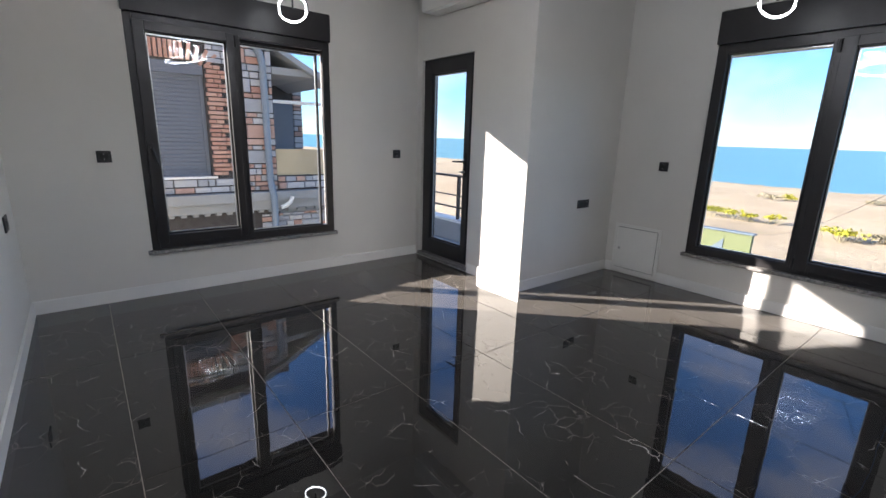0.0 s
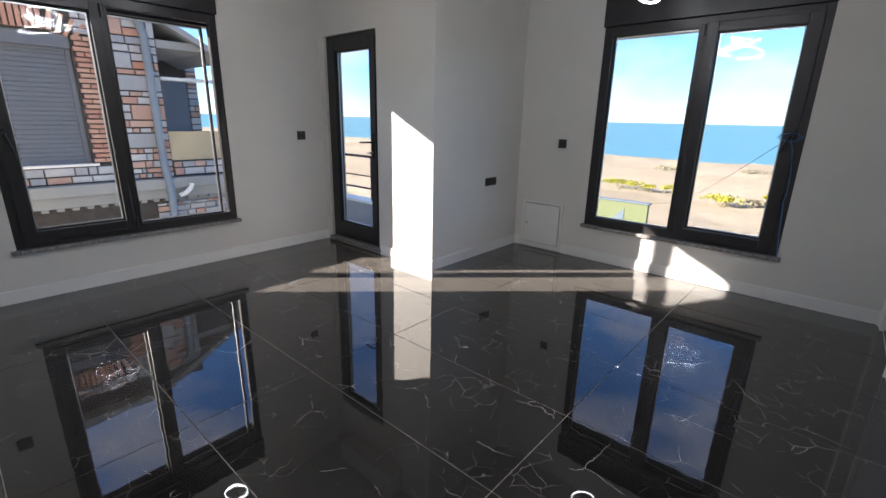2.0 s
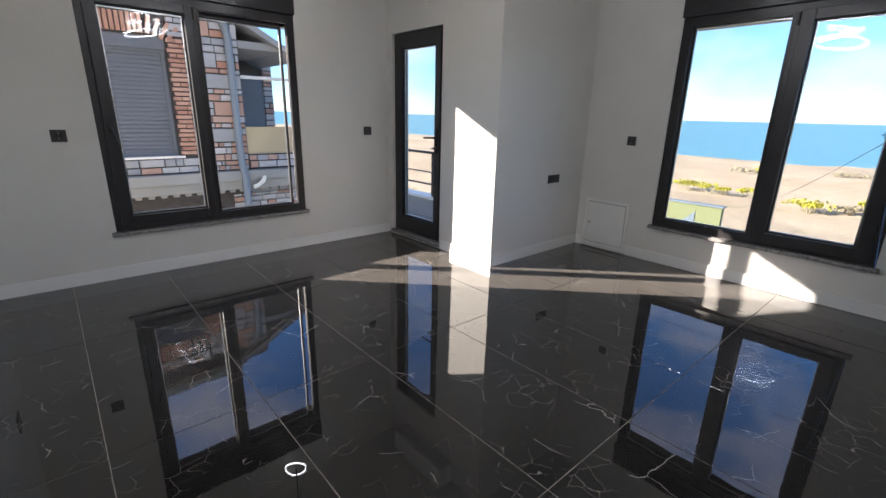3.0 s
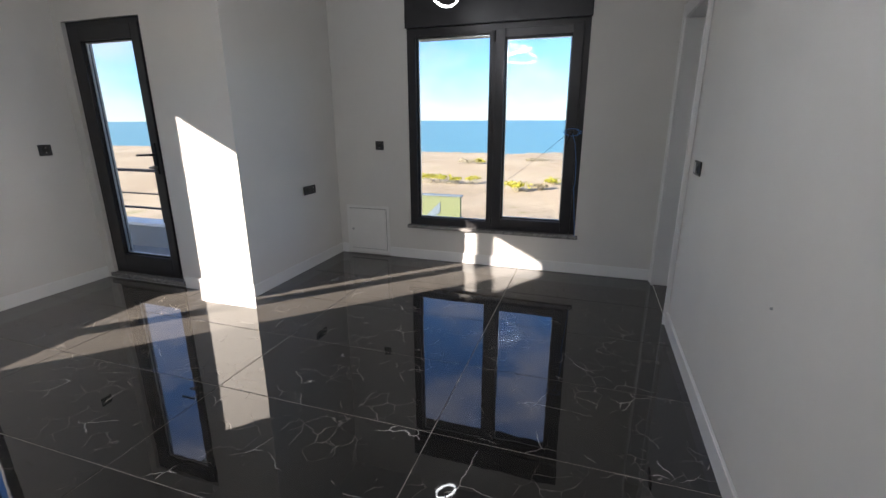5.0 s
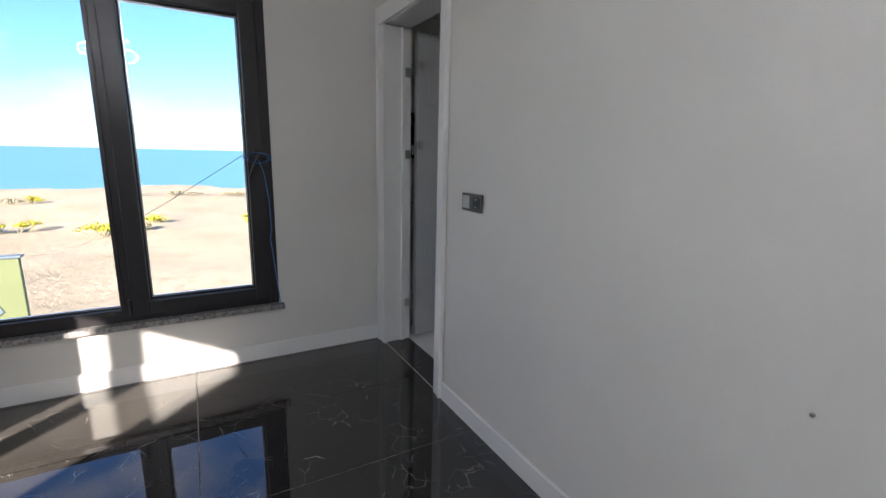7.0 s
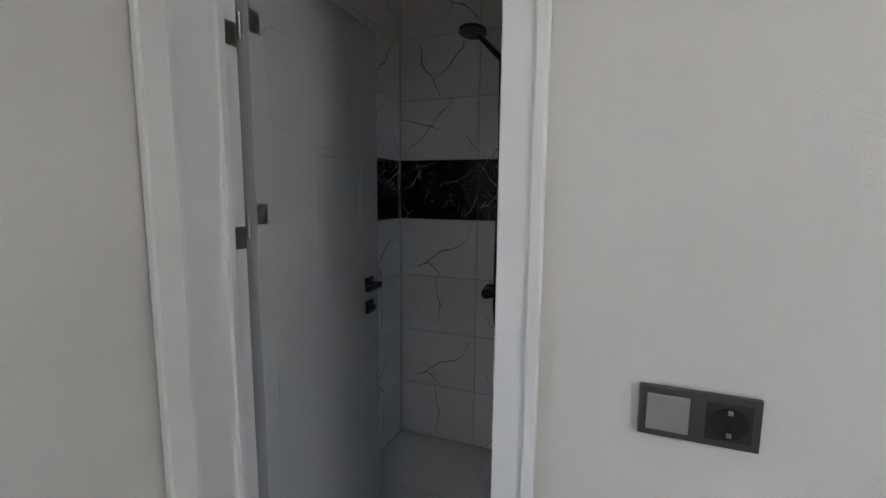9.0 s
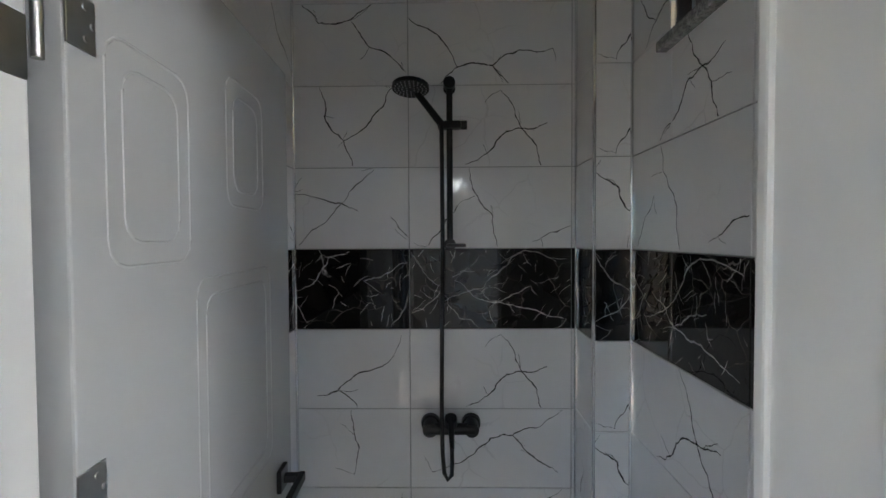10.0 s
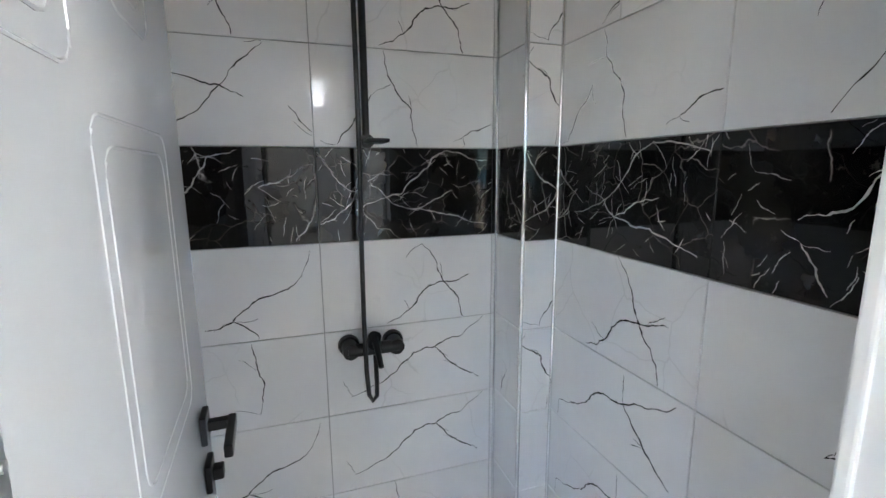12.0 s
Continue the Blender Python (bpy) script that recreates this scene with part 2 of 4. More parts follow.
def box(bm, x0, x1, y0, y1, z0, z1):
    m = Matrix.Translation(((x0 + x1) / 2, (y0 + y1) / 2, (z0 + z1) / 2)) @ Matrix.Diagonal((abs(x1 - x0), abs(y1 - y0), abs(z1 - z0), 1))
    return bmesh.ops.create_cube(bm, size=1, matrix=m)["verts"]


def boxes(*dims, bevel=0.0):
    bm = bmesh.new()
    for d in dims:
        box(bm, *d)
    if bevel:
        bmesh.ops.bevel(bm, geom=bm.edges[:], offset=bevel, segments=2, affect="EDGES", profile=0.6)
    return bm


def rod(bm, a, b, r, r2=None, segs=14):
    a, b = Vector(a), Vector(b)
    m = Matrix.Translation((a + b) / 2) @ (b - a).to_track_quat("Z", "Y").to_matrix().to_4x4()
    return bmesh.ops.create_cone(bm, cap_ends=True, segments=segs, radius1=r, radius2=r if r2 is None else r2, depth=(b - a).length, matrix=m)["verts"]


def rods(*items):
    bm = bmesh.new()
    for it in items:
        rod(bm, *it)
    return bm


def tube(points, r, segs=8, closed=False):
    """A round bar along points."""
    bm = bmesh.new()
    pts = [Vector(p) for p in points]
    rings = []
    for i, p in enumerate(pts):
        if closed:
            d = pts[(i + 1) % len(pts)] - pts[i - 1]
        else:
            d = pts[min(i + 1, len(pts) - 1)] - pts[max(i - 1, 0)]
        q = d.normalized()
        side = q.cross(Vector((0.31, 0.2, 0.93))).normalized()
        up = side.cross(q)
        rings.append([bm.verts.new(p + r * (math.cos(a) * side + math.sin(a) * up)) for a in (math.tau * k / segs for k in range(segs))])
    for i in range(len(rings) if closed else len(rings) - 1):
        a, b = rings[i], rings[(i + 1) % len(rings)]
        for k in range(segs):
            bm.faces.new((a[k], a[(k + 1) % segs], b[(k + 1) % segs], b[k]))
    if not closed:
        bm.faces.new(rings[0][::-1])
        bm.faces.new(rings[-1])
    return bm


def mesh_of(name, bm, material, smooth=False):
    bmesh.ops.recalc_face_normals(bm, faces=bm.faces[:])
    me = bpy.data.meshes.new(name)
    bm.to_mesh(me)
    bm.free()
    me.materials.append(material)
    if smooth:
        for p in me.polygons:
            p.use_smooth = True
        me.set_sharp_from_angle(angle=radians(35))
    return me


def thing(name, at, label, category, group="", kind=""):
    ob = tagged(new(name), label, category, group, kind)
    ob.empty_display_size = 0.05
    ob.location = at
    ORIGIN[ob] = Vector(at)
    return ob


def part(name, bm, material, parent, label="", smooth=False):
    o = ORIGIN[parent]
    bmesh.ops.translate(bm, vec=-o, verts=bm.verts[:])
    ob = new(name, mesh_of(name, bm, material, smooth))
    ob.parent = parent
    ORIGIN[ob] = o
    return tagged(ob, label)


def structure(name, bm, material, label, category, smooth=False):
    ob = new(name, mesh_of(name, bm, material, smooth))
    ORIGIN[ob] = Vector((0, 0, 0))
    return tagged(ob, label, category, kind="structure")


def slab_with_holes(axis, at, depth, u0, u1, z0, z1, holes):
    """A wall across one axis with openings (ua, ub, za, zb) right through it."""
    dims = []

    def add(a, b, c, d):
        if b - a > 1e-4 and d - c > 1e-4:
            dims.append((at, at + depth, a, b, c, d) if axis == "x" else (a, b, at, at + depth, c, d))

    u = u0
    for ua, ub, za, zb in sorted(holes):
        add(u, ua, z0, z1)
        add(ua, ub, z0, za)
        add(ua, ub, zb, z1)
        u = ub
    add(u, u1, z0, z1)
    bm = boxes(*dims)
    bmesh.ops.remove_doubles(bm, verts=bm.verts[:], dist=1e-4)
    return bm


# ---- large structure ----
CEIL = 2.62
X_W, Y_S, Y_B, X_C = -4.44, -4.475, -1.30, -2.905
structure("wall_west", slab_with_holes("x", X_W - 0.2, 0.2, Y_S - 0.2, Y_B, -0.2, CEIL, [(-3.745, -2.255, 0.345, 2.255)]), M_WALL, "light warm grey painted wall with a wide window", "wall")
structure("wall_balcony", slab_with_holes("y", Y_B, 0.2, X_W - 0.2, X_C, -0.2, CEIL, [(-4.355, -3.59, 0.03, 1.99)]), M_WALL, "light warm grey painted wall with a glazed balcony door", "wall")
structure("wall_return", boxes((X_C - 0.2, X_C, Y_B + 0.2, 0, -0.2, CEIL)), M_WALL, "light grey painted return wall beside the balcony", "wall")
structure("wall_north", slab_with_holes("y", 0, 0.2, X_C - 0.2, 0.165, -0.2, CEIL, [(-2.145, -0.64, 0.32, 2.28)]), M_WALL, "light warm grey painted wall with the sea window", "wall")
structure("wall_east", slab_with_holes("x", 0, 0.165, Y_S, 0, -0.2, CEIL, [(-0.845, -0.1, 0.0, 1.985)]), M_WALL, "plain grey painted wall with the bathroom doorway", "wall")
structure("wall_south", boxes((X_W, 0.165, Y_S - 0.2, Y_S, -0.2, CEIL)), M_WALL, "plain grey painted wall", "wall")
structure("ceiling", boxes((X_W - 0.2, 0.165, Y_S - 0.2, 0.29, CEIL, CEIL + 0.1), (0.165, 1.65, -1.28, 0.29, CEIL, CEIL + 0.1)), M_CEIL, "flat white painted ceiling", "ceiling")
structure("roof", boxes((X_W - 0.35, 0.2, Y_S - 0.35, 0.4, CEIL + 0.1, CEIL + 0.35), (0.2, 1.8, -1.32, 0.4, CEIL + 0.1, CEIL + 0.35)), M_CONCRETE, "flat grey concrete roof slab", "roof")
structure("wall_lower", boxes((X_W - 0.2, 1.65, Y_S - 0.2, 0.2, -3.25, -0.2)), M_RENDER, "rendered lower storey of the house", "wall")
floor = structure("floor", boxes((X_W, 0, Y_S, 0, -0.2, -0.0025)), M_GROUT, "polished black marble tile floor with pale joints", "floor")

# bathroom shell
BX, BN, BS, CX, CY = 1.437, 0.093, -1.078, 1.24, -0.954
wall_bath_east = structure("wall_bath_east", boxes((BX + 0.009, BX + 0.21, -1.30, BN + 0.2, -0.2, CEIL)), M_GROUT_W, "shower wall of white marble-look tiles with a black band", "wall")
wall_bath_north = structure("wall_bath_north", boxes((0.165, BX + 0.009, BN + 0.009, BN + 0.2, -0.2, CEIL)), M_GROUT_W, "bathroom wall of white marble-look tiles", "wall")
wall_bath_south = structure("wall_bath_south", slab_with_holes("y", BS - 0.2, 0.191, 0.165, BX + 0.009, -0.2, CEIL, [(0.2, 0.99, 2.05, 2.58)]), M_GROUT_W, "tiled bathroom wall with a small high window", "wall")
wall_bath_chase = structure("wall_bath_chase", boxes((CX + 0.009, BX + 0.009, BS - 0.009, CY - 0.009, 0, CEIL)), M_GROUT_W, "tiled pipe chase in the shower corner", "wall")
floor_bath = structure("floor_bath", boxes((0.165, BX + 0.009, BS - 0.009, BN + 0.009, -0.2, -0.0035)), M_GROUT_W, "white marble-look bathroom floor", "floor")
structure("wall_bath_pier", boxes((0.166, 0.247, BS + 0.001, -0.846, 0.001, CEIL - 0.001)), M_TILE, "tiled wall pier beside the bathroom doorway", "wall")
structure("wall_yard", boxes((2.7, 2.9, -12.0, -1.0, -3.25, 7.6)), M_YELLOW, "ochre rendered wall of the yard outside", "wall")
structure("wall_yard_south", boxes((0.17, 2.699, -3.5, -3.3, -3.25, 5.4)), M_YELLOW, "ochre rendered wall across the light well", "wall")
structure("threshold", boxes((0.003, 0.165, -0.845, -0.1, -0.2, 0.004), bevel=0.002), M_FLOOR, "black marble threshold of the doorway", "threshold")


# ---- windows and doors ----
def pane_with_seal(parent, axis, at, u0, u1, z0, z1):
    """A pane with its seal and bright spacer; axis is the one across the glass."""
    def d(a, b, u, v, z, w):
        return (at + a, at + b, u, v, z, w) if axis == "x" else (u, v, at + a, at + b, z, w)
    g = 0.012
    seal = part("seal", boxes(d(-0.016, 0.016, u0, u1, z0, z0 + g), d(-0.016, 0.016, u0, u1, z1 - g, z1), d(-0.016, 0.016, u0, u0 + g, z0 + g, z1 - g), d(-0.016, 0.016, u1 - g, u1, z0 + g, z1 - g)), M_GASKET_GAP, parent)
    s = 0.008
    part("spacer", boxes(d(-0.006, 0.006, u0 + g, u1 - g, z0 + g, z0 + g + s), d(-0.006, 0.006, u0 + g, u1 - g, z1 - g - s, z1 - g), d(-0.006, 0.006, u0 + g, u0 + g + s, z0 + g + s, z1 - g - s), d(-0.006, 0.006, u1 - g - s, u1 - g, z0 + g + s, z1 - g - s)), M_SPACER, parent)
    p = part("pane", boxes(d(-0.008, 0.008, u0 + g, u1 - g, z0 + g, z1 - g)), M_GLASS, parent, "clear double glazing")
    p.visible_shadow = False


def ring_frame(axis, a, b, u0, u1, z0, z1, w, bevel=0.004):
    def d(u, v, z, t):
        return (a, b, u, v, z, t) if axis == "x" else (u, v, a, b, z, t)
    wl, wr, wb, wt_ = w if isinstance(w, tuple) else (w,) * 4
    return boxes(d(u0, u0 + wl, z0, z1), d(u1 - wr, u1, z0, z1), d(u0 + wl, u1 - wr, z0, z0 + wb), d(u0 + wl, u1 - wr, z1 - wt_, z1), bevel=bevel)


def handle(parent, axis, face, u, z, sign, lever=(0, -0.12)):
    """A lever handle on a plate; face is the surface, sign the way out of it."""
    def p(o, du, dz):
        return (face + sign * o, u + du, z + dz) if axis == "x" else (u + du, face + sign * o, z + dz)
    a, b = p(0, -0.014, -0.035), p(0.012, 0.014, 0.035)
    h = part("handle", boxes((a[0], b[0], a[1], b[1], a[2], b[2]), bevel=0.003), M_BLACK, parent, "black lever handle")
    bm = rods((p(0.01, 0, 0), p(0.045, 0, 0), 0.009))
    rod(bm, p(0.042, 0, 0), p(0.048, lever[0], lever[1]), 0.009, 0.007)
    part("lever", bm, M_BLACK, h, smooth=True)


# west window: axis x, fixed right light and hinged left light
w1 = thing("window_west", (X_W, -3.0, 0.36), "dark anthracite two-light window with roller shutter box", "window", kind="structure")
fx = X_W - 0.075
part("window_frame", ring_frame("x", fx, X_W - 0.005, -3.745, -2.255, 0.36, 2.03, (0.055, 0.05, 0.05, 0.055)), M_FRAME, w1)
part("mullion", boxes((fx, X_W - 0.005, -3.07, -3.01, 0.41, 1.975), bevel=0.003), M_FRAME, w1)
sash = part("sash", ring_frame("x", fx + 0.012, X_W + 0.012, -3.7, -3.045, 0.4, 1.985, (0.072, 0.055, 0.07, 0.065)), M_FRAME, w1, "hinged sash")
pane_with_seal(w1, "x", X_W - 0.04, -3.632, -3.096, 0.466, 1.922)
pane_with_seal(w1, "x", X_W - 0.045, -3.01, -2.36, 0.42, 1.93)
part("bead", ring_frame("x", fx + 0.02, X_W - 0.0, -3.012, -2.3, 0.408, 1.978, 0.016, 0.002), M_FRAME, w1)
box_w1 = part("shutter_box", boxes((X_W - 0.19, X_W + 0.022, -3.752, -2.25, 2.032, 2.253), bevel=0.004), M_FRAME, w1, "anthracite roller shutter box")
part("shutter_lip", boxes((X_W - 0.2, X_W - 0.1, -3.74, -2.26, 1.945, 2.03), bevel=0.003), M_FRAME, w1)
handle(w1, "x", X_W + 0.012, -3.672, 1.12, 1, (0.03, -0.12))
for z in (0.44, 1.93):
    part("hinge", rods(((X_W + 0.012, -3.035, z - 0.04), (X_W + 0.012, -3.035, z + 0.04), 0.008)), M_FRAME, w1)
tagged(structure("window_sill_west", boxes((X_W - 0.22, X_W + 0.035, -3.775, -2.235, 0.328, 0.358), bevel=0.004), M_SILL, "speckled grey granite window sill", "sill"))

# sea window: axis y, fixed left light and hinged right light
w2 = thing("window_north", (-1.39, 0, 0.34), "dark anthracite two-light sea window with roller shutter box", "window", kind="structure")
part("window_frame", ring_frame("y", 0.005, 0.075, -2.145, -0.64, 0.338, 2.03, (0.06, 0.05, 0.05, 0.055)), M_FRAME, w2)
part("mullion", boxes((-1.40, -1.33, 0.005, 0.075, 0.388, 1.975), bevel=0.003), M_FRAME, w2)
part("sash", ring_frame("y", -0.012, 0.06, -1.365, -0.685, 0.37, 1.985, (0.078, 0.082, 0.072, 0.068)), M_FRAME, w2, "hinged sash")
pane_with_seal(w2, "y", 0.045, -2.066, -1.402, 0.398, 1.965)
pane_with_seal(w2, "y", 0.04, -1.292, -0.762, 0.437, 1.922)
part("bead", ring_frame("y", 0.0, 0.055, -2.088, -1.398, 0.386, 1.977, 0.02, 0.002), M_FRAME, w2)
part("shutter_box", boxes((-2.152, -0.632, -0.022, 0.19, 2.032, 2.27), bevel=0.004), M_FRAME, w2, "anthracite roller shutter box")
part("shutter_lip", boxes((-2.13, -0.65, 0.1, 0.2, 1.955, 2.03), bevel=0.003), M_FRAME, w2)
handle(w2, "y", -0.012, -0.72, 1.2, -1, (-0.045, -0.115))
for z in (0.42, 1.93):
    part("hinge", rods(((-1.375, -0.012, z - 0.04), (-1.375, -0.012, z + 0.04), 0.008)), M_FRAME, w2)
structure("window_sill_north", boxes((-2.165, -0.615, -0.04, 0.22, 0.306, 0.336), bevel=0.004), M_SILL, "speckled grey granite window sill", "sill")

# balcony door
bd = thing("balcony_door", (-3.935, Y_B, 0.05), "closed anthracite glazed balcony door with lever handle", "door", kind="structure")
part("door_frame", ring_frame("y", Y_B + 0.03, Y_B + 0.1, -4.355, -3.59, 0.05, 1.99, 0.045), M_FRAME, bd)
part("sash", ring_frame("y", Y_B + 0.015, Y_B + 0.085, -4.313, -3.632, 0.09, 1.95, (0.1, 0.075, 0.125, 0.095)), M_FRAME, bd, "glazed door leaf")
pane_with_seal(bd, "y", Y_B + 0.05, -4.215, -3.706, 0.213, 1.857)
part("handle_plate", boxes((-3.683, -3.655, Y_B + 0.002, Y_B + 0.015, 0.9, 1.13), bevel=0.003), M_BLACK, bd)
bm = rods(((-3.669, Y_B + 0.01, 1.045), (-3.669, Y_B - 0.04, 1.045), 0.009), ((-3.669, Y_B - 0.038, 1.045), (-3.79, Y_B - 0.042, 1.04), 0.009, 0.008))
part("handle", bm, M_BLACK, bd, "black lever handle", True)
part("key_cylinder", rods(((-3.669, Y_B + 0.005, 0.95), (-3.669, Y_B - 0.03, 0.95), 0.012), ((-3.669, Y_B - 0.028, 0.95), (-3.70, Y_B - 0.03, 0.95), 0.007)), M_STEEL, bd)
structure("door_sill", boxes((-4.375, -3.57, Y_B - 0.02, Y_B + 0.22, 0.012, 0.048), bevel=0.004), M_SILL, "speckled granite sill of the balcony door", "sill")


# baseboards
def baseboard(name, x0, x1, y0, y1):
    bm = boxes((x0, x1, y0, y1, 0.0, 0.095))
    lip = [e for e in bm.edges if min(v.co.z for v in e.verts) > 0.09]
    bmesh.ops.bevel(bm, geom=lip, offset=0.006, segments=2, affect="EDGES")
    structure(name, bm, M_TRIM, "white lacquered baseboard", "baseboard")


baseboard("baseboard_west", X_W + 0.001, X_W + 0.015, Y_S, Y_B - 0.001)
baseboard("baseboard_balcony", -3.56, X_C + 0.015, Y_B - 0.015, Y_B - 0.001)
baseboard("baseboard_return", X_C + 0.001, X_C + 0.015, Y_B, -0.015)
baseboard("baseboard_north_stub", X_C + 0.015, -2.825, -0.015, -0.001)
baseboard("baseboard_north", -2.36, -0.02, -0.015, -0.001)
baseboard("baseboard_east", -0.015, -0.001, Y_S, -0.89)
baseboard("baseboard_south", X_W + 0.015, -0.015, Y_S + 0.001, Y_S + 0.015)

# bathroom doorway: casing, jamb and leaf
case = thing("door_casing", (0, -0.47, 0), "white lacquered door casing with moulded edges", "door frame", kind="structure")
for y0, y1 in ((-0.13, -0.035), (-0.888, -0.818)):
    part("casing_side", boxes((-0.02, -0.002, y0, y1, 0.0, 1.96), bevel=0.004), M_TRIM, case)
    edge = y1 - 0.018 if y0 > -0.5 else y0
    part("casing_bead", boxes((-0.028, -0.019, edge, edge + 0.018, 0.0, 2.055), bevel=0.003), M_TRIM, case)
part("casing_head", boxes((-0.02, -0.002, -0.888, -0.035, 1.963, 2.055), bevel=0.004), M_TRIM, case)
part("jamb", boxes((-0.002, 0.165, -0.125, -0.1, 0.005, 1.955), bevel=0.003), M_TRIM, case)
part("jamb", boxes((-0.002, 0.264, -0.845, -0.818, 0.005, 1.955), bevel=0.003), M_TRIM, case)
part("inner_casing", boxes((0.248, 0.266, -0.9, -0.811, 0.005, 2.02), bevel=0.004), M_TRIM, case)
part("jamb_head", boxes((-0.002, 0.165, -0.845, -0.1, 1.958, 1.983), bevel=0.003), M_TRIM, case)
part("stop", boxes((0.1, 0.12, -0.137, -0.1252, 0.006, 1.953), bevel=0.002), M_TRIM, case)
part("stop", boxes((0.1, 0.12, -0.8178, -0.809, 0.006, 1.953), bevel=0.002), M_TRIM, case)

HINGE, SWING, LEAF = Vector((0.166, -0.118, 0.0)), 93.0, 0.735
leaf = thing("bathroom_door", HINGE, "open white lacquered door with embossed panels", "door")
LZ0, LZ1 = 0.012, 1.95
o = HINGE
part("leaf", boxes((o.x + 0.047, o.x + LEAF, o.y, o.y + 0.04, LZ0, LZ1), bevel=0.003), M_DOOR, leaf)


def groove_ring(x0, x1, z0, z1):
    """A raised rounded bead round an embossed panel."""
    r, pts = 0.03, []
    for cx, cz, a0 in ((x1 - r, z1 - r, 0), (x0 + r, z1 - r, 90), (x0 + r, z0 + r, 180), (x1 - r, z0 + r, 270)):
        pts += [(cx + r * math.cos(radians(a0 + k * 30)), o.y + 0.001, cz + r * math.sin(radians(a0 + k * 30))) for k in range(4)]
    return tube(pts, 0.0025, 6, True)


PANELS = ((0.1, 0.27, 1.51, 1.77), (0.395, 0.565, 1.6, 1.83), (0.285, 0.6, 1.06, 1.48), (0.1, 0.6, 0.15, 0.85))
for x0, x1, z0, z1 in PANELS + tuple((a + 0.028, b - 0.028, c + 0.028, d - 0.028) for a, b, c, d in PANELS):
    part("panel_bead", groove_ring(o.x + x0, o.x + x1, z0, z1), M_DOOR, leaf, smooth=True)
rose = part("handle_rose", boxes((o.x + 0.618, o.x + 0.67, o.y - 0.012, o.y - 0.001, 0.955, 1.007), bevel=0.003), M_BLACK, leaf, "square black handle rose")
bm = boxes((o.x + 0.635, o.x + 0.653, o.y - 0.05, o.y - 0.01, 0.972, 0.99), (o.x + 0.545, o.x + 0.653, o.y - 0.058, o.y - 0.044, 0.97, 0.992), bevel=0.003)
part("lever", bm, M_BLACK, rose)
part("lock_rose", boxes((o.x + 0.618, o.x + 0.67, o.y - 0.012, o.y - 0.001, 0.862, 0.914), bevel=0.003), M_BLACK, leaf)
part("lock_turn", boxes((o.x + 0.632, o.x + 0.656, o.y - 0.03, o.y - 0.011, 0.877, 0.899), bevel=0.003), M_BLACK, leaf)
for z in (0.29, 1.253, 1.733):
    bm = boxes((o.x - 0.008, o.x + 0.004, o.y + 0.004, o.y + 0.036, z, z + 0.055), bevel=0.0015)
    hg = part("hinge", bm, M_STEEL, leaf, "steel butt hinge")
    part("knuckle", rods(((o.x + 0.012, o.y - 0.004, z - 0.03), (o.x + 0.012, o.y - 0.004, z + 0.03), 0.005)), M_STEEL, leaf, smooth=True)
    part("hinge_plate", boxes((o.x + 0.046, o.x + 0.085, o.y - 0.003, o.y - 0.0005, z, z + 0.055), bevel=0.001), M_STEEL, leaf)
    screws = bmesh.new()
    for k in range(3):
        rod(screws, (o.x + 0.07 + 0.01 * (k % 2), o.y - 0.0045, z + 0.012 + k * 0.016), (o.x + 0.07 + 0.01 * (k % 2), o.y - 0.002, z + 0.012 + k * 0.016), 0.0035, None, 8)
    part("screws", screws, M_STEEL, leaf)
    structure("hinge_leaf", boxes((0.125, 0.162, -0.1275, -0.1252, z - 0.055, z), bevel=0.001), M_STEEL, "steel hinge plate on the door jamb", "hinge")
leaf.matrix_basis = pose(*HINGE, 0, 0, SWING - 90)

# ---- room fittings ----


def socket(name, axis, face, u0, u1, z0, z1, sign, label, modules, frame_mat=None):
    """Wall plate with its inserts side by side: s switch, e earthed socket, t data point."""
    t = thing(name, (face, u0, z0) if axis == "x" else (u0, face, z0), label, "wall socket", "sockets and switches")

    def d(o0, o1, a, b, z, w):
        p, q = sorted((face + sign * o0, face + sign * o1))
        return (p, q, a, b, z, w) if axis == "x" else (a, b, p, q, z, w)
    part("plate", boxes(d(0.001, 0.01, u0, u1, z0, z1), bevel=0.002), frame_mat or M_SOCKET, t)
    w = (u1 - u0) / len(modules)
    for i, kind in enumerate(modules):
        a, b = u0 + i * w + w * 0.14, u0 + (i + 1) * w - w * 0.14
        zc, uc, h = (z0 + z1) / 2, (a + b) / 2, (z1 - z0) * 0.36
        if kind == "s":
            part("rocker", boxes(d(0.0095, 0.014, a, b, zc - h, zc + h), bevel=0.0015), M_SILVER if frame_mat else M_SOCKET, t)
            continue
        part("insert", boxes(d(0.0095, 0.012, a, b, zc - h, zc + h), bevel=0.001), M_SOCKET, t)
        c0 = (face + sign * 0.008, uc, zc) if axis == "x" else (uc, face + sign * 0.008, zc)
        c1 = (face + sign * 0.0135, uc, zc) if axis == "x" else (uc, face + sign * 0.0135, zc)
        part("well", rods((c0, c1, h * 0.85, None, 24)), M_SOCKET_IN, t, smooth=True)
        if kind == "e":
            for dz in (-0.3, 0.3):
                e = d(0.013, 0.016, uc - 0.003, uc + 0.003, zc + dz * 2 * h - 0.003, zc + dz * 2 * h + 0.003)
                part("earth_clip", boxes(e), M_STEEL, t)
            # no real holes: raised black blocks give the dark inside them
            for du in (-0.0095, 0.0095):
                part("pin_hole", boxes(d(0.0125, 0.0142, uc + du - 0.0025, uc + du + 0.0025, zc - 0.0025, zc + 0.0025)), M_GASKET_GAP, t)
    return t


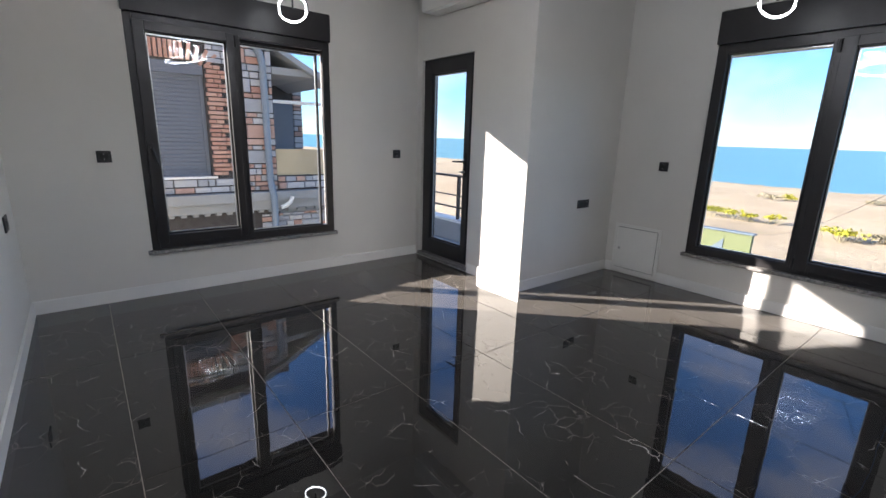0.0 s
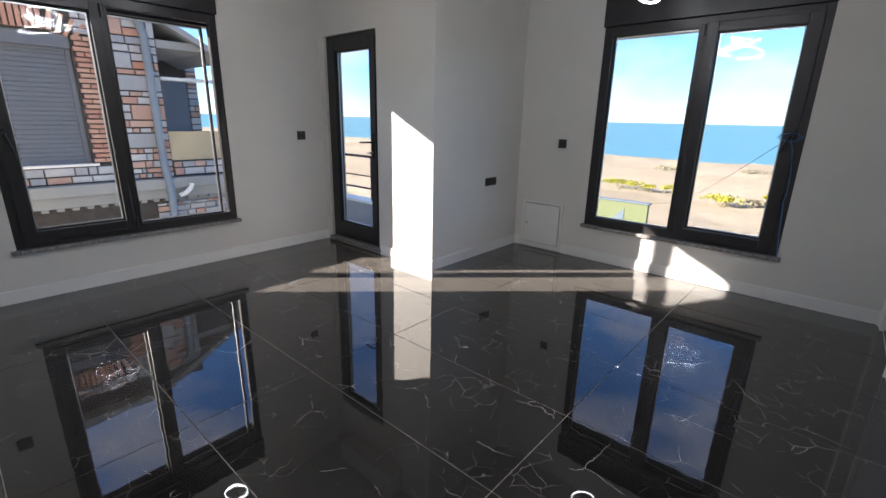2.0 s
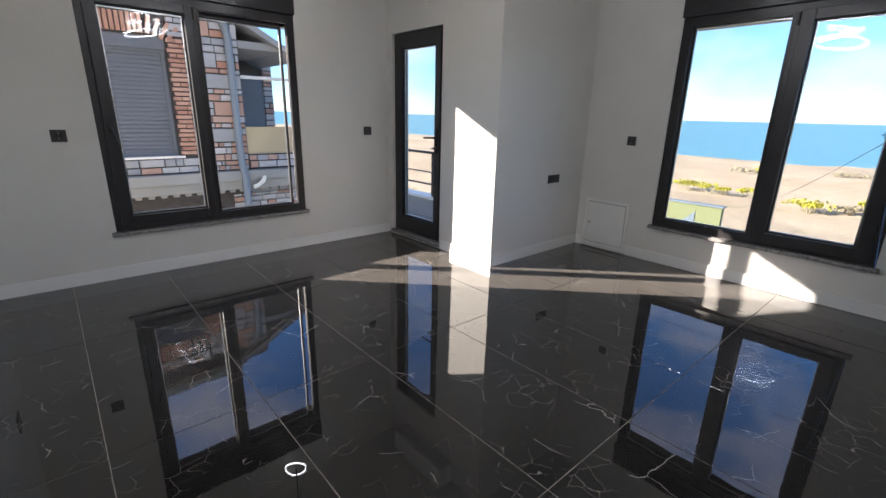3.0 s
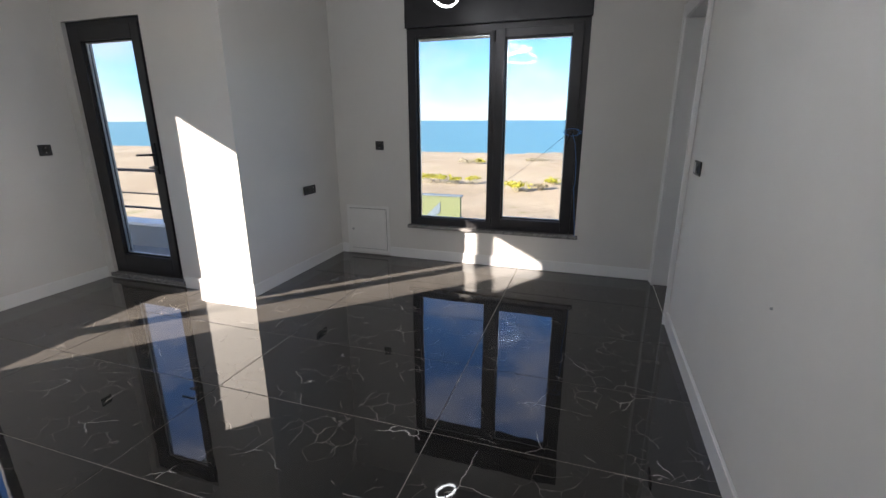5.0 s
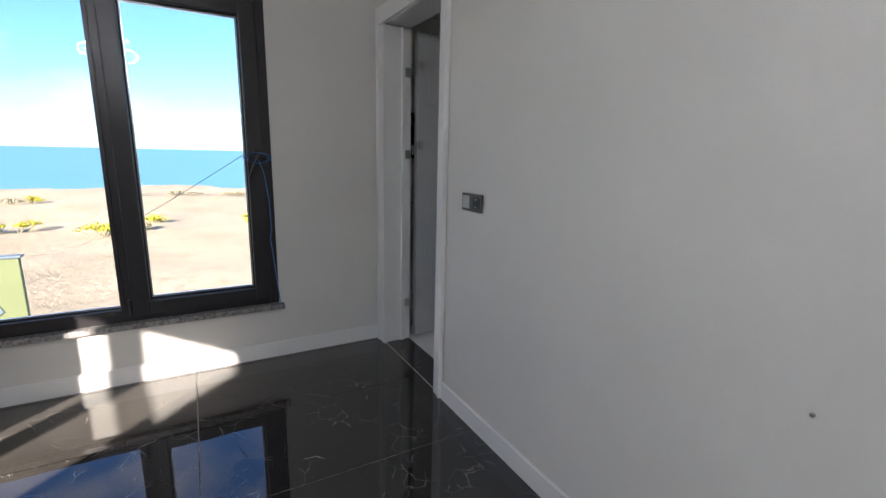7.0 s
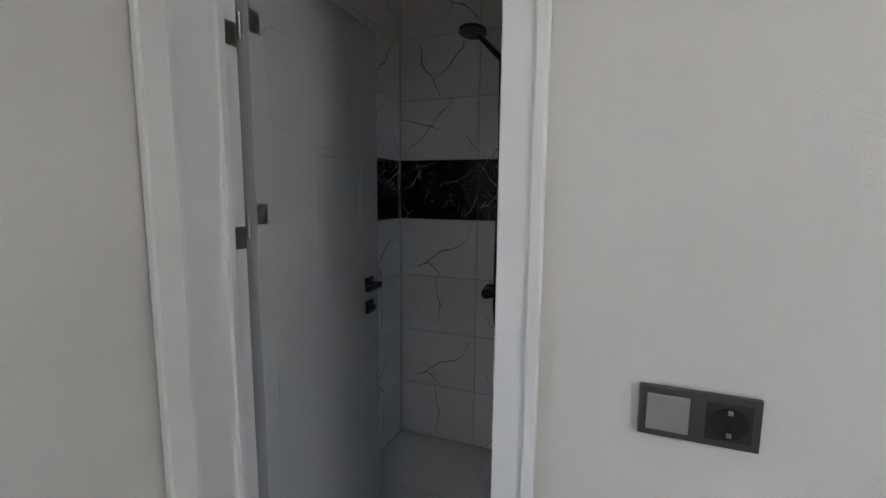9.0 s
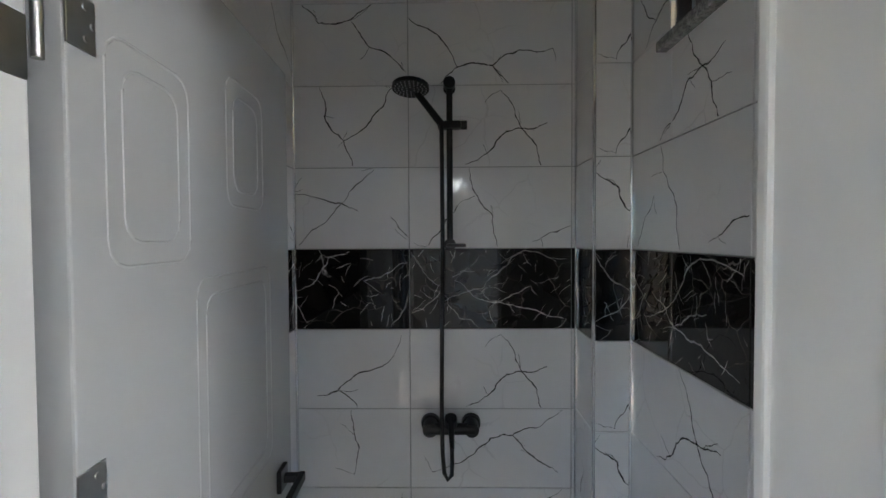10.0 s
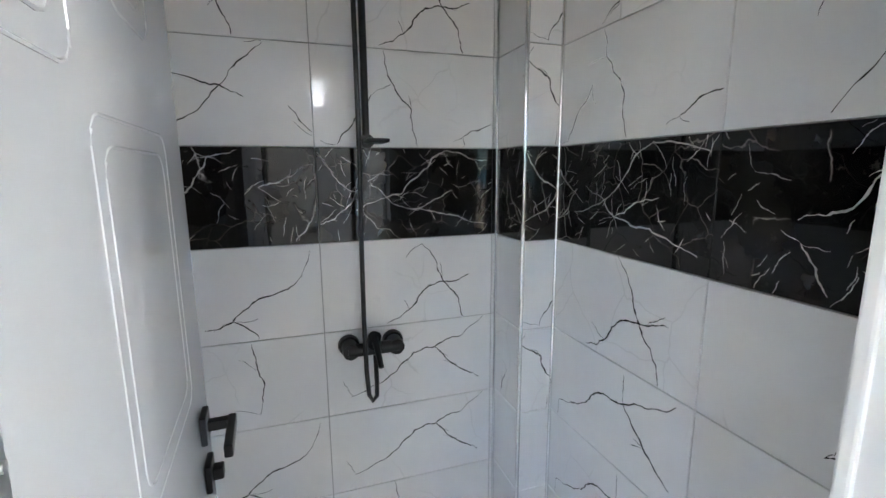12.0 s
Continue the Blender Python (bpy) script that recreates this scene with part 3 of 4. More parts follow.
socket("double_socket", "x", -0.0, -1.187, -1.035, 0.995, 1.07, -1, "grey-brown switch and socket plate beside the door", "es", M_BEZEL)
socket("wall_socket", "y", 0, -2.478, -2.398, 1.02, 1.1, -1, "square anthracite socket between hatch and window", "e")
socket("wall_socket", "x", X_C, -0.575, -0.405, 0.66, 0.735, 1, "anthracite double data socket plate", "te")
socket("wall_socket", "x", X_W, -1.595, -1.51, 1.04, 1.12, 1, "square anthracite socket beside the balcony door", "e")
socket("wall_socket", "x", X_W, -4.0, -3.915, 1.02, 1.1, 1, "square anthracite socket beside the window", "e")
socket("wall_switch", "y", Y_S, -4.08, -3.95, 0.66, 0.75, 1, "anthracite socket on the plain wall", "e")

hatch = thing("wall_hatch", (-2.58, 0, 0), "closed white metal service hatch in the wall", "hatch")
part("hatch_frame", ring_frame("y", -0.012, -0.001, -2.822, -2.365, 0.02, 0.49, 0.0295, 0.002), M_HATCH, hatch)
part("hatch_door", boxes((-2.787, -2.4, -0.016, -0.004, 0.056, 0.456), bevel=0.003), M_HATCH, hatch)
# near-black sheet painting the shade in the slit round the hatch door
part("gap_shade", boxes((-2.7925, -2.3945, -0.0035, -0.002, 0.0505, 0.4605)), M_GASKET_GAP, hatch)
part("hatch_lock", rods(((-2.755, -0.017, 0.25), (-2.755, -0.024, 0.25), 0.013)), M_STEEL, hatch, "round cam lock", True)

ac = thing("air_conditioner", (-3.6, Y_B, 2.3), "white wall-mounted split air conditioner above the door", "air conditioner")
bm = boxes((-4.12, -3.28, Y_B - 0.2, Y_B - 0.002, 2.345, 2.605), bevel=0.03)
part("casing", bm, M_AC, ac, smooth=True)
part("flap", boxes((-4.05, -3.35, Y_B - 0.17, Y_B - 0.06, 2.338, 2.348), bevel=0.003), M_AC, ac)


def ring_points(c, r, tilt, turn, n=40):
    m = Matrix.Translation(c) @ Euler((radians(tilt), 0, radians(turn))).to_matrix().to_4x4()
    return [m @ Vector((r * math.cos(math.tau * k / n), r * math.sin(math.tau * k / n), 0)) for k in range(n)]


def ring_lamp(name, c, rings, label, light):
    """A pendant of glowing rings on thin cables under a round canopy."""
    t = thing(name, (c[0], c[1], CEIL), label, "pendant lamp", "ring lamps")
    part("canopy", rods(((c[0], c[1], CEIL - 0.035), (c[0], c[1], CEIL - 0.001), 0.06, None, 24)), M_BLACK, t, smooth=True)
    for dz, r, tilt, turn in rings:
        cc = Vector((c[0], c[1], c[2] + dz))
        ring = part("ring", tube(ring_points(cc, r, tilt, turn), 0.008, 8, True), light, t, "glowing white ring", True)
        part("ring_back", tube(ring_points(cc + Vector((0, 0, 0.011)), r + 0.004, tilt, turn), 0.006, 6, True), M_BLACK, t, smooth=True)
        pts = ring_points(cc, r, tilt, turn, 4)
        for p in (pts[0], pts[2]):
            part("cable", tube([p, (c[0], c[1], CEIL - 0.03)], 0.0016, 5), M_CABLE, t)
    part("rod", rods(((c[0], c[1], CEIL - 0.03), (c[0], c[1], c[2]), 0.007)), M_BLACK, t)


ring_lamp("ring_pendant", (-4.06, -2.71, 2.155), [(0, 0.1, 78, 62)], "small glowing ring pendant near the window", M_GLOW)
ring_lamp("ring_pendant", (-1.62, -0.55, 2.145), [(0, 0.1, 78, 35)], "small glowing ring pendant near the window", M_GLOW)
ring_lamp("ring_chandelier", (-1.65, -2.87, 2.17), [(-0.04, 0.24, 12, 20), (0.04, 0.19, -18, 70), (0.1, 0.14, 24, 130)], "chandelier of three nested glowing rings", M_GLOW_BIG)

# blue cord tied round the sea window's handle
cord = thing("blue_cord", (-0.72, -0.05, 0.34), "blue cord knotted round the window handle", "cord")
part("knot", tube([(-0.72 + 0.075 * math.cos(a) * (1 if k % 2 else 0.6), -0.05 - 0.012 * math.sin(3 * a), 1.19 + 0.028 * math.sin(a)) for k, a in enumerate(math.tau * j / 22 for j in range(44))], 0.0028, 6), M_STRAP, cord, smooth=True)
part("tail", tube([(-0.715, -0.05, 1.18), (-0.69, -0.05, 1.1), (-0.672, -0.045, 0.95), (-0.668, -0.04, 0.8), (-0.676, -0.04, 0.74), (-0.668, -0.04, 0.66), (-0.655, -0.04, 0.5), (-0.645, -0.04, 0.4), (-0.64, -0.042, 0.338)], 0.0028, 6), M_STRAP, cord, smooth=True)

nail = thing("wall_plug", (0, -2.375, 0.738), "small dark screw in the plain grey wall", "screw")
part("screw", rods(((0.0, -2.375, 0.738), (-0.006, -2.375, 0.738), 0.005, 0.004, 8)), M_STEEL, nail)

# ---- bathroom fittings ----
YR = -0.487
shower = thing("shower_set", (BX, YR, 0.85), "matt black shower rail with hand shower and mixer", "shower")
part("rail", rods(((BX - 0.055, YR, 1.5), (BX - 0.055, YR, 2.09), 0.011)), M_BLACK, shower, smooth=True)
for z in (2.085, 1.515):
    bm = rods(((BX - 0.055, YR, z), (BX - 0.0005, YR, z), 0.013), ((BX - 0.008, YR, z), (BX - 0.0005, YR, z), 0.022), ((BX - 0.078, YR, z), (BX - 0.035, YR, z), 0.021))
    part("rail_bracket", bm, M_BLACK, shower, smooth=True)
bm = boxes((BX - 0.078, BX - 0.035, YR - 0.042, YR + 0.042, 1.925, 1.953), bevel=0.009)
part("slider", bm, M_BLACK, shower, smooth=True)
part("slider_knob", rods(((BX - 0.055, YR - 0.04, 1.94), (BX - 0.055, YR - 0.062, 1.94), 0.016)), M_BLACK, shower, smooth=True)
bm = boxes((BX - 0.15, BX - 0.04, YR - 0.055, YR + 0.012, 1.508, 1.52), bevel=0.005)
part("soap_tray", bm, M_BLACK, shower, smooth=True)
HS0, HS1 = Vector((BX - 0.08, YR + 0.03, 1.94)), Vector((BX - 0.18, YR + 0.11, 2.02))
part("hand_shower_grip", rods((HS0, HS1, 0.013, 0.011)), M_BLACK, shower, smooth=True)
hd = Vector((-0.17, 0.03, -0.98)).normalized()
hc = HS1 + Vector((-0.02, 0.015, 0.012))
hs = part("shower_head", rods((hc, hc + hd * 0.012, 0.06, None, 32), (hc - hd * 0.014, hc, 0.03, 0.06, 32)), M_BLACK, shower, "round black hand shower head", True)
noz = bmesh.new()
hx = hd.cross(Vector((0, 1, 0))).normalized()
hy = hd.cross(hx)
for ring, cnt in ((0.014, 6), (0.027, 12), (0.039, 18), (0.051, 22)):
    for k in range(cnt):
        p = hc + hd * 0.012 + ring * (math.cos(math.tau * k / cnt) * hx + math.sin(math.tau * k / cnt) * hy)
        rod(noz, p, p + hd * 0.003, 0.0022, None, 6)
part("nozzles", noz, M_RUBBER, hs, "pale rubber nozzles")
hose = [(BX - 0.085, YR + 0.028, 1.93), (BX - 0.085, YR + 0.027, 1.8), (BX - 0.083, YR + 0.026, 1.5), (BX - 0.082, YR + 0.03, 1.2), (BX - 0.085, YR + 0.032, 0.95), (BX - 0.09, YR + 0.03, 0.78), (BX - 0.085, YR + 0.024, 0.7), (BX - 0.08, YR + 0.012, 0.675), (BX - 0.078, YR - 0.002, 0.69), (BX - 0.075, YR - 0.004, 0.73), (BX - 0.07, YR - 0.003, 0.83)]
part("hose", tube(hose, 0.0075, 10), M_BLACK, shower, smooth=True)
part("mixer_body", rods(((BX - 0.06, YR - 0.085, 0.85), (BX - 0.06, YR + 0.085, 0.85), 0.021, None, 20)), M_BLACK, shower, smooth=True)
for s in (-1, 1):
    part("mixer_rose", rods(((BX - 0.02, YR + s * 0.075, 0.85), (BX - 0.0005, YR + s * 0.075, 0.85), 0.034, 0.036, 24), ((BX - 0.075, YR + s * 0.075, 0.85), (BX - 0.02, YR + s * 0.075, 0.85), 0.026, None, 20)), M_BLACK, shower, smooth=True)
part("mixer_cartridge", rods(((BX - 0.06, YR, 0.86), (BX - 0.085, YR, 0.9), 0.024, 0.022, 20)), M_BLACK, shower, "glossy black cartridge cap", True)
part("mixer_lever", rods(((BX - 0.085, YR, 0.895), (BX - 0.17, YR - 0.004, 0.83), 0.012, 0.008)), M_BLACK, shower, smooth=True)


def chrome_strip(x, y, label):
    bm = rods(((x, y, 0.0), (x, y, CEIL), 0.0065, None, 10))
    structure("trim_chrome", bm, M_CHROME, label, "trim", True)


for x, y in ((BX - 0.003, BN - 0.003), (BX - 0.003, CY + 0.003), (CX, CY), (CX - 0.003, BS + 0.003)):
    chrome_strip(x, y, "polished chrome corner strip between tiles")

bw = thing("bathroom_window", (0.69, BS - 0.1, 2.05), "small high bathroom window with dark frame", "window", kind="structure")
part("window_frame", ring_frame("y", BS - 0.12, BS - 0.06, 0.2, 0.99, 2.072, 2.58, (0.05, 0.11, 0.012, 0.04), 0.003), M_FRAME, bw)
pane_with_seal(bw, "y", BS - 0.09, 0.245, 0.885, 2.08, 2.545)
structure("window_sill_bath", boxes((0.17, 1.025, BS - 0.13, BS + 0.028, 2.042, 2.07), bevel=0.004), M_SILL, "speckled granite sill of the bathroom window", "sill")
structure("trim_window", boxes((0.988, 0.996, BS - 0.05, BS + 0.004, 2.072, 2.58)), M_CHROME, "chrome edge trim of the window reveal", "trim")


# ---- outside ----
GROUND = -3.2


def spread(dense0, dense1, step, far0, far1):
    a = list(np.arange(dense0, dense1 + step / 2, step))
    lo, hi, s = [], [], step
    v = dense0
    while v > far0:
        s *= 1.6
        v = max(far0, v - s)
        lo.append(v)
    v, s = dense1, step
    while v < far1:
        s *= 1.6
        v = min(far1, v + s)
        hi.append(v)
    return lo[::-1] + a + hi


gx, gy = spread(-60, 60, 1.0, -4800, 4800), spread(2, 80, 0.8, -4800, 110)
verts, faces = [], []
for y in gy:
    for x in gx:
        near = max(0.0, 1 - abs(x) / 90) if -20 < y < 100 else 0.0
        z = GROUND + near * (0.5 * noise.noise((x * 0.07, y * 0.09, 1.3)) + 0.16 * noise.noise((x * 0.4, y * 0.4, 4.0))) * min(1, max(0, (y - 6) / 12))
        shore = 68 + 2.0 * noise.noise((x * 0.05, 0.0, 7.0))
        if y > shore - 8:
            z -= min(1.6, max(0.0, (y - shore + 8) * 0.07))
        verts.append((x, y, z))
w = len(gx)
faces = [(j * w + i, j * w + i + 1, (j + 1) * w + i + 1, (j + 1) * w + i) for j in range(len(gy) - 1) for i in range(w - 1)]
me = bpy.data.meshes.new("ground")
me.from_pydata(verts, [], faces)
me.materials.append(M_SAND)
for p in me.polygons:
    p.use_smooth = True
tagged(new("ground", me), "pale sandy beach with dry tufts", "sand", kind="structure")
structure("water", boxes((-4800, 4800, 40, 4800, -4.2, GROUND - 0.55)), M_SEA, "calm blue sea to the horizon", "sea")


def shrub(at, size, height, leaf_mat, label, count=420, seed=1):
    """A low bush of many small leaf blades on twigs, with gaps."""
    rnd = random.Random(seed)
    t = thing("shrub", (at[0], at[1], GROUND - 0.25), label, "shrub", "dune shrubs")
    lv, tw = bmesh.new(), bmesh.new()
    lobes = [(rnd.uniform(-0.6, 0.6), rnd.uniform(-0.4, 0.4), rnd.uniform(0.4, 1.0)) for _ in range(7)]
    for k in range(count):
        lx, ly, ls = rnd.choice(lobes)
        a, rr = rnd.uniform(0, math.tau), math.sqrt(rnd.random()) * 0.42 * ls
        x, y = (lx + rr * math.cos(a)) * size, (ly + rr * math.sin(a)) * size
        z = height * ls * (1 - (rr / 0.45) ** 2) * rnd.uniform(0.55, 1.05) + 0.15
        s = rnd.uniform(0.05, 0.12) * max(1, size * 0.5)
        m = Matrix.Translation((at[0] + x, at[1] + y, GROUND + z)) @ Euler((rnd.uniform(-1, 1), rnd.uniform(-1, 1), a)).to_matrix().to_4x4() @ Matrix.Diagonal((s, s * 0.55, s, 1))
        q = [lv.verts.new(m @ Vector(c)) for c in ((-1, 0, 0), (0, -1, 0.2), (1, 0, 0), (0, 1, 0.2))]
        lv.faces.new(q)
        if k % 14 == 0:
            rod(tw, (at[0] + lx * size * 0.8, at[1] + ly * size * 0.8, GROUND - 0.25), (at[0] + x, at[1] + y, GROUND + z), 0.02, 0.006, 5)
    tagged(part("foliage", lv, leaf_mat, t), kind="stuff")
    tagged(part("twigs", tw, M_TWIG, t), kind="stuff")


for i, (x, y, s, h, green) in enumerate(((-11.6, 28.0, 2.2, 0.55, 1), (-9.6, 28.6, 1.4, 0.35, 1), (-5.2, 25.6, 1.3, 0.5, 1), (-3.8, 26.4, 0.9, 0.35, 0), (-2.9, 29.0, 1.0, 0.4, 1), (3.0, 27.0, 2.6, 0.6, 1), (5.6, 28.5, 2.0, 0.5, 1), (-13.0, 42.0, 1.5, 0.5, 0), (-11.6, 42.6, 0.9, 0.5, 1), (-6.0, 46.0, 2.0, 0.5, 0), (-1.5, 47.0, 2.4, 0.5, 0), (2.5, 45.0, 1.5, 0.4, 0), (9, 40, 2.0, 0.5, 0), (-24, 34, 2.4, 0.6, 1), (-19, 30, 1.6, 0.5, 0), (-28, 24, 2.4, 0.5, 1), (-34, 30, 2.6, 0.6, 1))):
    shrub((x, y), s, h, M_LEAF if green else M_TWIG, "yellow-green dune shrub in the sand" if green else "dry grey dune shrub in the sand", 420, i + 3)

# sign panel on the beach side
sg = thing("sign_wall", (-4.6, 7.0, GROUND), "lime green boarded wall with a grey arrow shape", "billboard")
part("panel", boxes((-6.2, -3.66, 7.0, 7.12, GROUND - 0.3, -0.6), bevel=0.01), M_SIGN, sg)
part("cap", boxes((-6.25, -3.62, 6.97, 7.15, -0.6, -0.56), bevel=0.01), M_SIGN_G, sg)
bm = bmesh.new()
for pts in (((-4.75, -1.3), (-4.2, -0.75), (-4.2, -1.0), (-4.55, -1.35)), ((-4.5, -1.55), (-4.1, -1.2), (-3.95, -1.5), (-4.2, -1.7))):
    f = bm.faces.new([bm.verts.new((x, 6.996, z)) for x, z in pts])
    r = bmesh.ops.extrude_face_region(bm, geom=[f])
    bmesh.ops.translate(bm, vec=(0, -0.01, 0), verts=[g for g in r["geom"] if isinstance(g, bmesh.types.BMVert)])
part("arrow_shape", bm, M_SIGN_G, sg)
cable = thing("outside_cable", (-3.66, 7.0, -0.55), "thin black cable sagging from the house to the sign wall", "cable")
ca, cb = Vector((-0.62, 0.21, 1.3)), Vector((-3.68, 7.05, -0.56))
part("wire", tube([ca.lerp(cb, k / 14) - Vector((0, 0, 0.22 * math.sin(math.pi * k / 14))) for k in range(15)], 0.0022, 5), M_CABLE, cable)

# own balcony
structure("balcony_slab", boxes((-7.0, X_C - 0.2, Y_B + 0.2, 0.1, -0.32, -0.17)), M_CONCRETE, "grey concrete balcony floor", "balcony")
# darker grey than the house render, standing in for shade on the inner face
structure("balcony_parapet", boxes((-7.0, X_C - 0.2, -0.04, 0.1, -0.17, 0.1), bevel=0.004), M_CONCRETE, "low rendered balcony parapet", "parapet")
structure("balcony_coping", boxes((-7.0, X_C - 0.2, -0.08, 0.14, 0.1, 0.135), bevel=0.004), M_AC, "white coping on the balcony parapet", "coping")
rail = thing("balcony_railing", (-5.0, 0.03, 0.135), "dark metal balcony railing with posts", "railing")
for z, r in ((0.74, 0.018), (0.47, 0.009), (0.3, 0.014)):
    part("rail", rods(((-7.0, 0.0, z), (X_C - 0.2, 0.0, z), r)), M_FRAME, rail)
for x in (-6.6, -5.25, -3.9):
    part("post", boxes((x - 0.02, x + 0.02, -0.02, 0.02, 0.135, 0.74), bevel=0.003), M_FRAME, rail)

# ---- neighbouring house ----
NX = -7.6
nb = thing("neighbour_house", (NX - 3, -3, GROUND), "neighbouring house of brick and cut stone with shutters", "house")
part("wall", slab_with_holes("x", NX - 0.3, 0.3, -5.0, -1.72, GROUND, 2.75, [(-3.75, -2.64, 0.62, 2.13)]), M_MORTAR, nb, "stone-clad wall")
part("inner_wall", boxes((NX - 5.5, NX - 0.3, -5.0, -4.8, GROUND, 2.7), (NX - 5.5, NX - 0.3, -1.9, -1.72, GROUND, 2.4), (NX - 5.5, NX - 5.3, -4.8, -1.9, GROUND, 2.7)), M_CONCRETE, nb)
part("balcony_ceiling", boxes((NX - 1.9, NX + 0.02, -1.72, -0.66, 2.1, 2.2)), M_CONCRETE, nb, "grey concrete balcony soffit")
part("balcony_floor", boxes((NX - 1.9, NX, -1.72, 0.3, 0.2, 0.38)), M_CONCRETE, nb)
part("balcony_parapet", boxes((NX - 0.12, NX - 0.02, -1.72, 0.3, 0.61, 1.01)), M_BEIGE, nb, "beige balcony panel")
part("parapet_base", boxes((NX - 0.15, NX - 0.001, -1.72, 0.3, 0.38, 0.61)), M_MORTAR, nb)
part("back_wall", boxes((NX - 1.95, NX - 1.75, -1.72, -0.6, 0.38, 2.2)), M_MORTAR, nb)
part("back_shutter", boxes((NX - 1.75, NX - 1.72, -1.5, -0.78, 0.5, 1.82)), M_SHUTTER, nb, "closed grey roller shutter")
part("rail", rods(((NX - 0.1, -1.72, 1.72), (NX - 0.1, 0.3, 1.72), 0.025)), M_AC, nb)
part("cornice", boxes((NX - 0.01, NX + 0.1, -5.0, 0.3, 0.1, 0.24), (NX - 0.01, NX + 0.16, -5.0, 0.3, 0.24, 0.38), bevel=0.012), M_CONCRETE, nb, "grey moulded cornice")
for k in range(34):
    y = -4.9 + k * 0.15
    part("dentil", boxes((NX, NX + 0.07, y, y + 0.07, 0.06, 0.1)), M_CONCRETE, nb)
part("lower_wall", boxes((NX - 0.3, NX - 0.03, -5.0, -2.0, GROUND, 0.1), (NX - 0.3, NX - 0.03, -2.0, 0.3, GROUND, 0.1)), M_CONCRETE, nb)
win = part("window", ring_frame("x", NX - 0.16, NX - 0.06, -3.75, -2.64, 0.62, 2.0, 0.05), M_SHUTTER, nb, "window with closed grey roller shutter")
for k in range(24):
    z = 0.67 + k * 0.054
    bm = rods(((NX - 0.1, -3.7, z + 0.02), (NX - 0.1, -2.69, z + 0.02), 0.029, None, 8))
    bmesh.ops.scale(bm, vec=(0.45, 1, 1), space=Matrix.Translation((-(NX - 0.1), 0, -(z + 0.02))), verts=bm.verts[:])
    part("slat", bm, M_SHUTTER, win, smooth=True)
part("shutter_box", boxes((NX - 0.16, NX - 0.01, -3.75, -2.64, 1.98, 2.13), bevel=0.006), M_SHUTTER, nb)
part("window_sill", boxes((NX - 0.1, NX + 0.05, -3.8, -2.58, 0.595, 0.625), bevel=0.004), M_AC, nb, "white window sill")
part("downpipe", tube([(NX + 0.12, -1.95, 2.42), (NX + 0.1, -1.9, 2.32), (NX + 0.09, -1.87, 2.2), (NX + 0.09, -1.86, 0.6), (NX + 0.14, -1.86, 0.45), (NX + 0.22, -1.86, 0.3), (NX + 0.22, -1.86, -2.8)], 0.05, 12), M_PIPE, nb, "grey rain downpipe", True)
part("outlet_pipe", tube([(NX + 0.2, -1.75, 0.14), (NX + 0.2, -1.68, 0.16), (NX + 0.2, -1.6, 0.22), (NX + 0.2, -1.57, 0.3)], 0.032, 10), M_AC, nb, "white plastic pipe elbow", True)
bm = bmesh.new()
prof = [(-5.2, 2.76), (-5.2, 2.86), (-3.6, 2.94), (-2.4, 2.9), (-0.85, 2.06), (-0.85, 1.98), (-2.4, 2.8), (-3.6, 2.84)]
ra = [bm.verts.new((NX + 0.12, y, z)) for y, z in prof]
rb = [bm.verts.new((NX - 10, y, z)) for y, z in prof]
for k in range(len(prof)):
    bm.faces.new((ra[k], ra[(k + 1) % 8], rb[(k + 1) % 8], rb[k]))
bm.faces.new(ra)
bm.faces.new(rb[::-1])
part("roof", bm, M_CONCRETE, nb, "grey sloping concrete roof")

# ---- pieces of masonry ----
unit = bmesh.new()
box(unit, -0.5, 0.5, -0.5, 0.5, -0.5, 0.5)
top = [e for e in unit.edges if all(v.co.x > 0.4 for v in e.verts)]
bmesh.ops.bevel(unit, geom=top, offset=0.09, segments=1, affect="EDGES")
STONES = {m.name: mesh_of("stone", unit.copy(), m) for m in (M_BRICK, M_STONE, M_STONE_P)}
unit.free()


def masonry(name, material, y0, y1, z0, z1, x=NX, rot=0.0, depth=0.05):
    ob = new(name, STONES[material.name])
    ob.parent = nb
    ob.matrix_basis = Matrix.Translation(Vector((x + depth * 0.3, (y0 + y1) / 2, (z0 + z1) / 2)) - ORIGIN[nb]) @ Matrix.Rotation(rot, 4, "X") @ Matrix.Diagonal((depth, abs(y1 - y0), abs(z1 - z0), 1))


rnd = random.Random(11)
z = 0.64
row = 0
while z < 2.1:  # brick toothing beside the shutter
    a = -2.62 + (0.02 if row % 2 else 0.0)
    b = -2.33 if row % 3 else -2.43
    cut = a + (b - a) * rnd.uniform(0.5, 0.8)
    masonry("brick", M_BRICK, a, cut - 0.012, z, z + 0.045)
    masonry("brick", M_BRICK, cut, b, z, z + 0.045)
    z += 0.06
    row += 1
for k in range(19):  # soldier course over the shutter, fanned at its end
    y = -3.72 + k * 0.058
    lean = max(0, k - 14) * -0.17
    masonry("brick", M_BRICK, y + max(0, k - 14) * 0.03, y + 0.042 + max(0, k - 14) * 0.03, 2.16 - max(0, k - 15) * 0.03, 2.38 - max(0, k - 15) * 0.03, rot=lean)


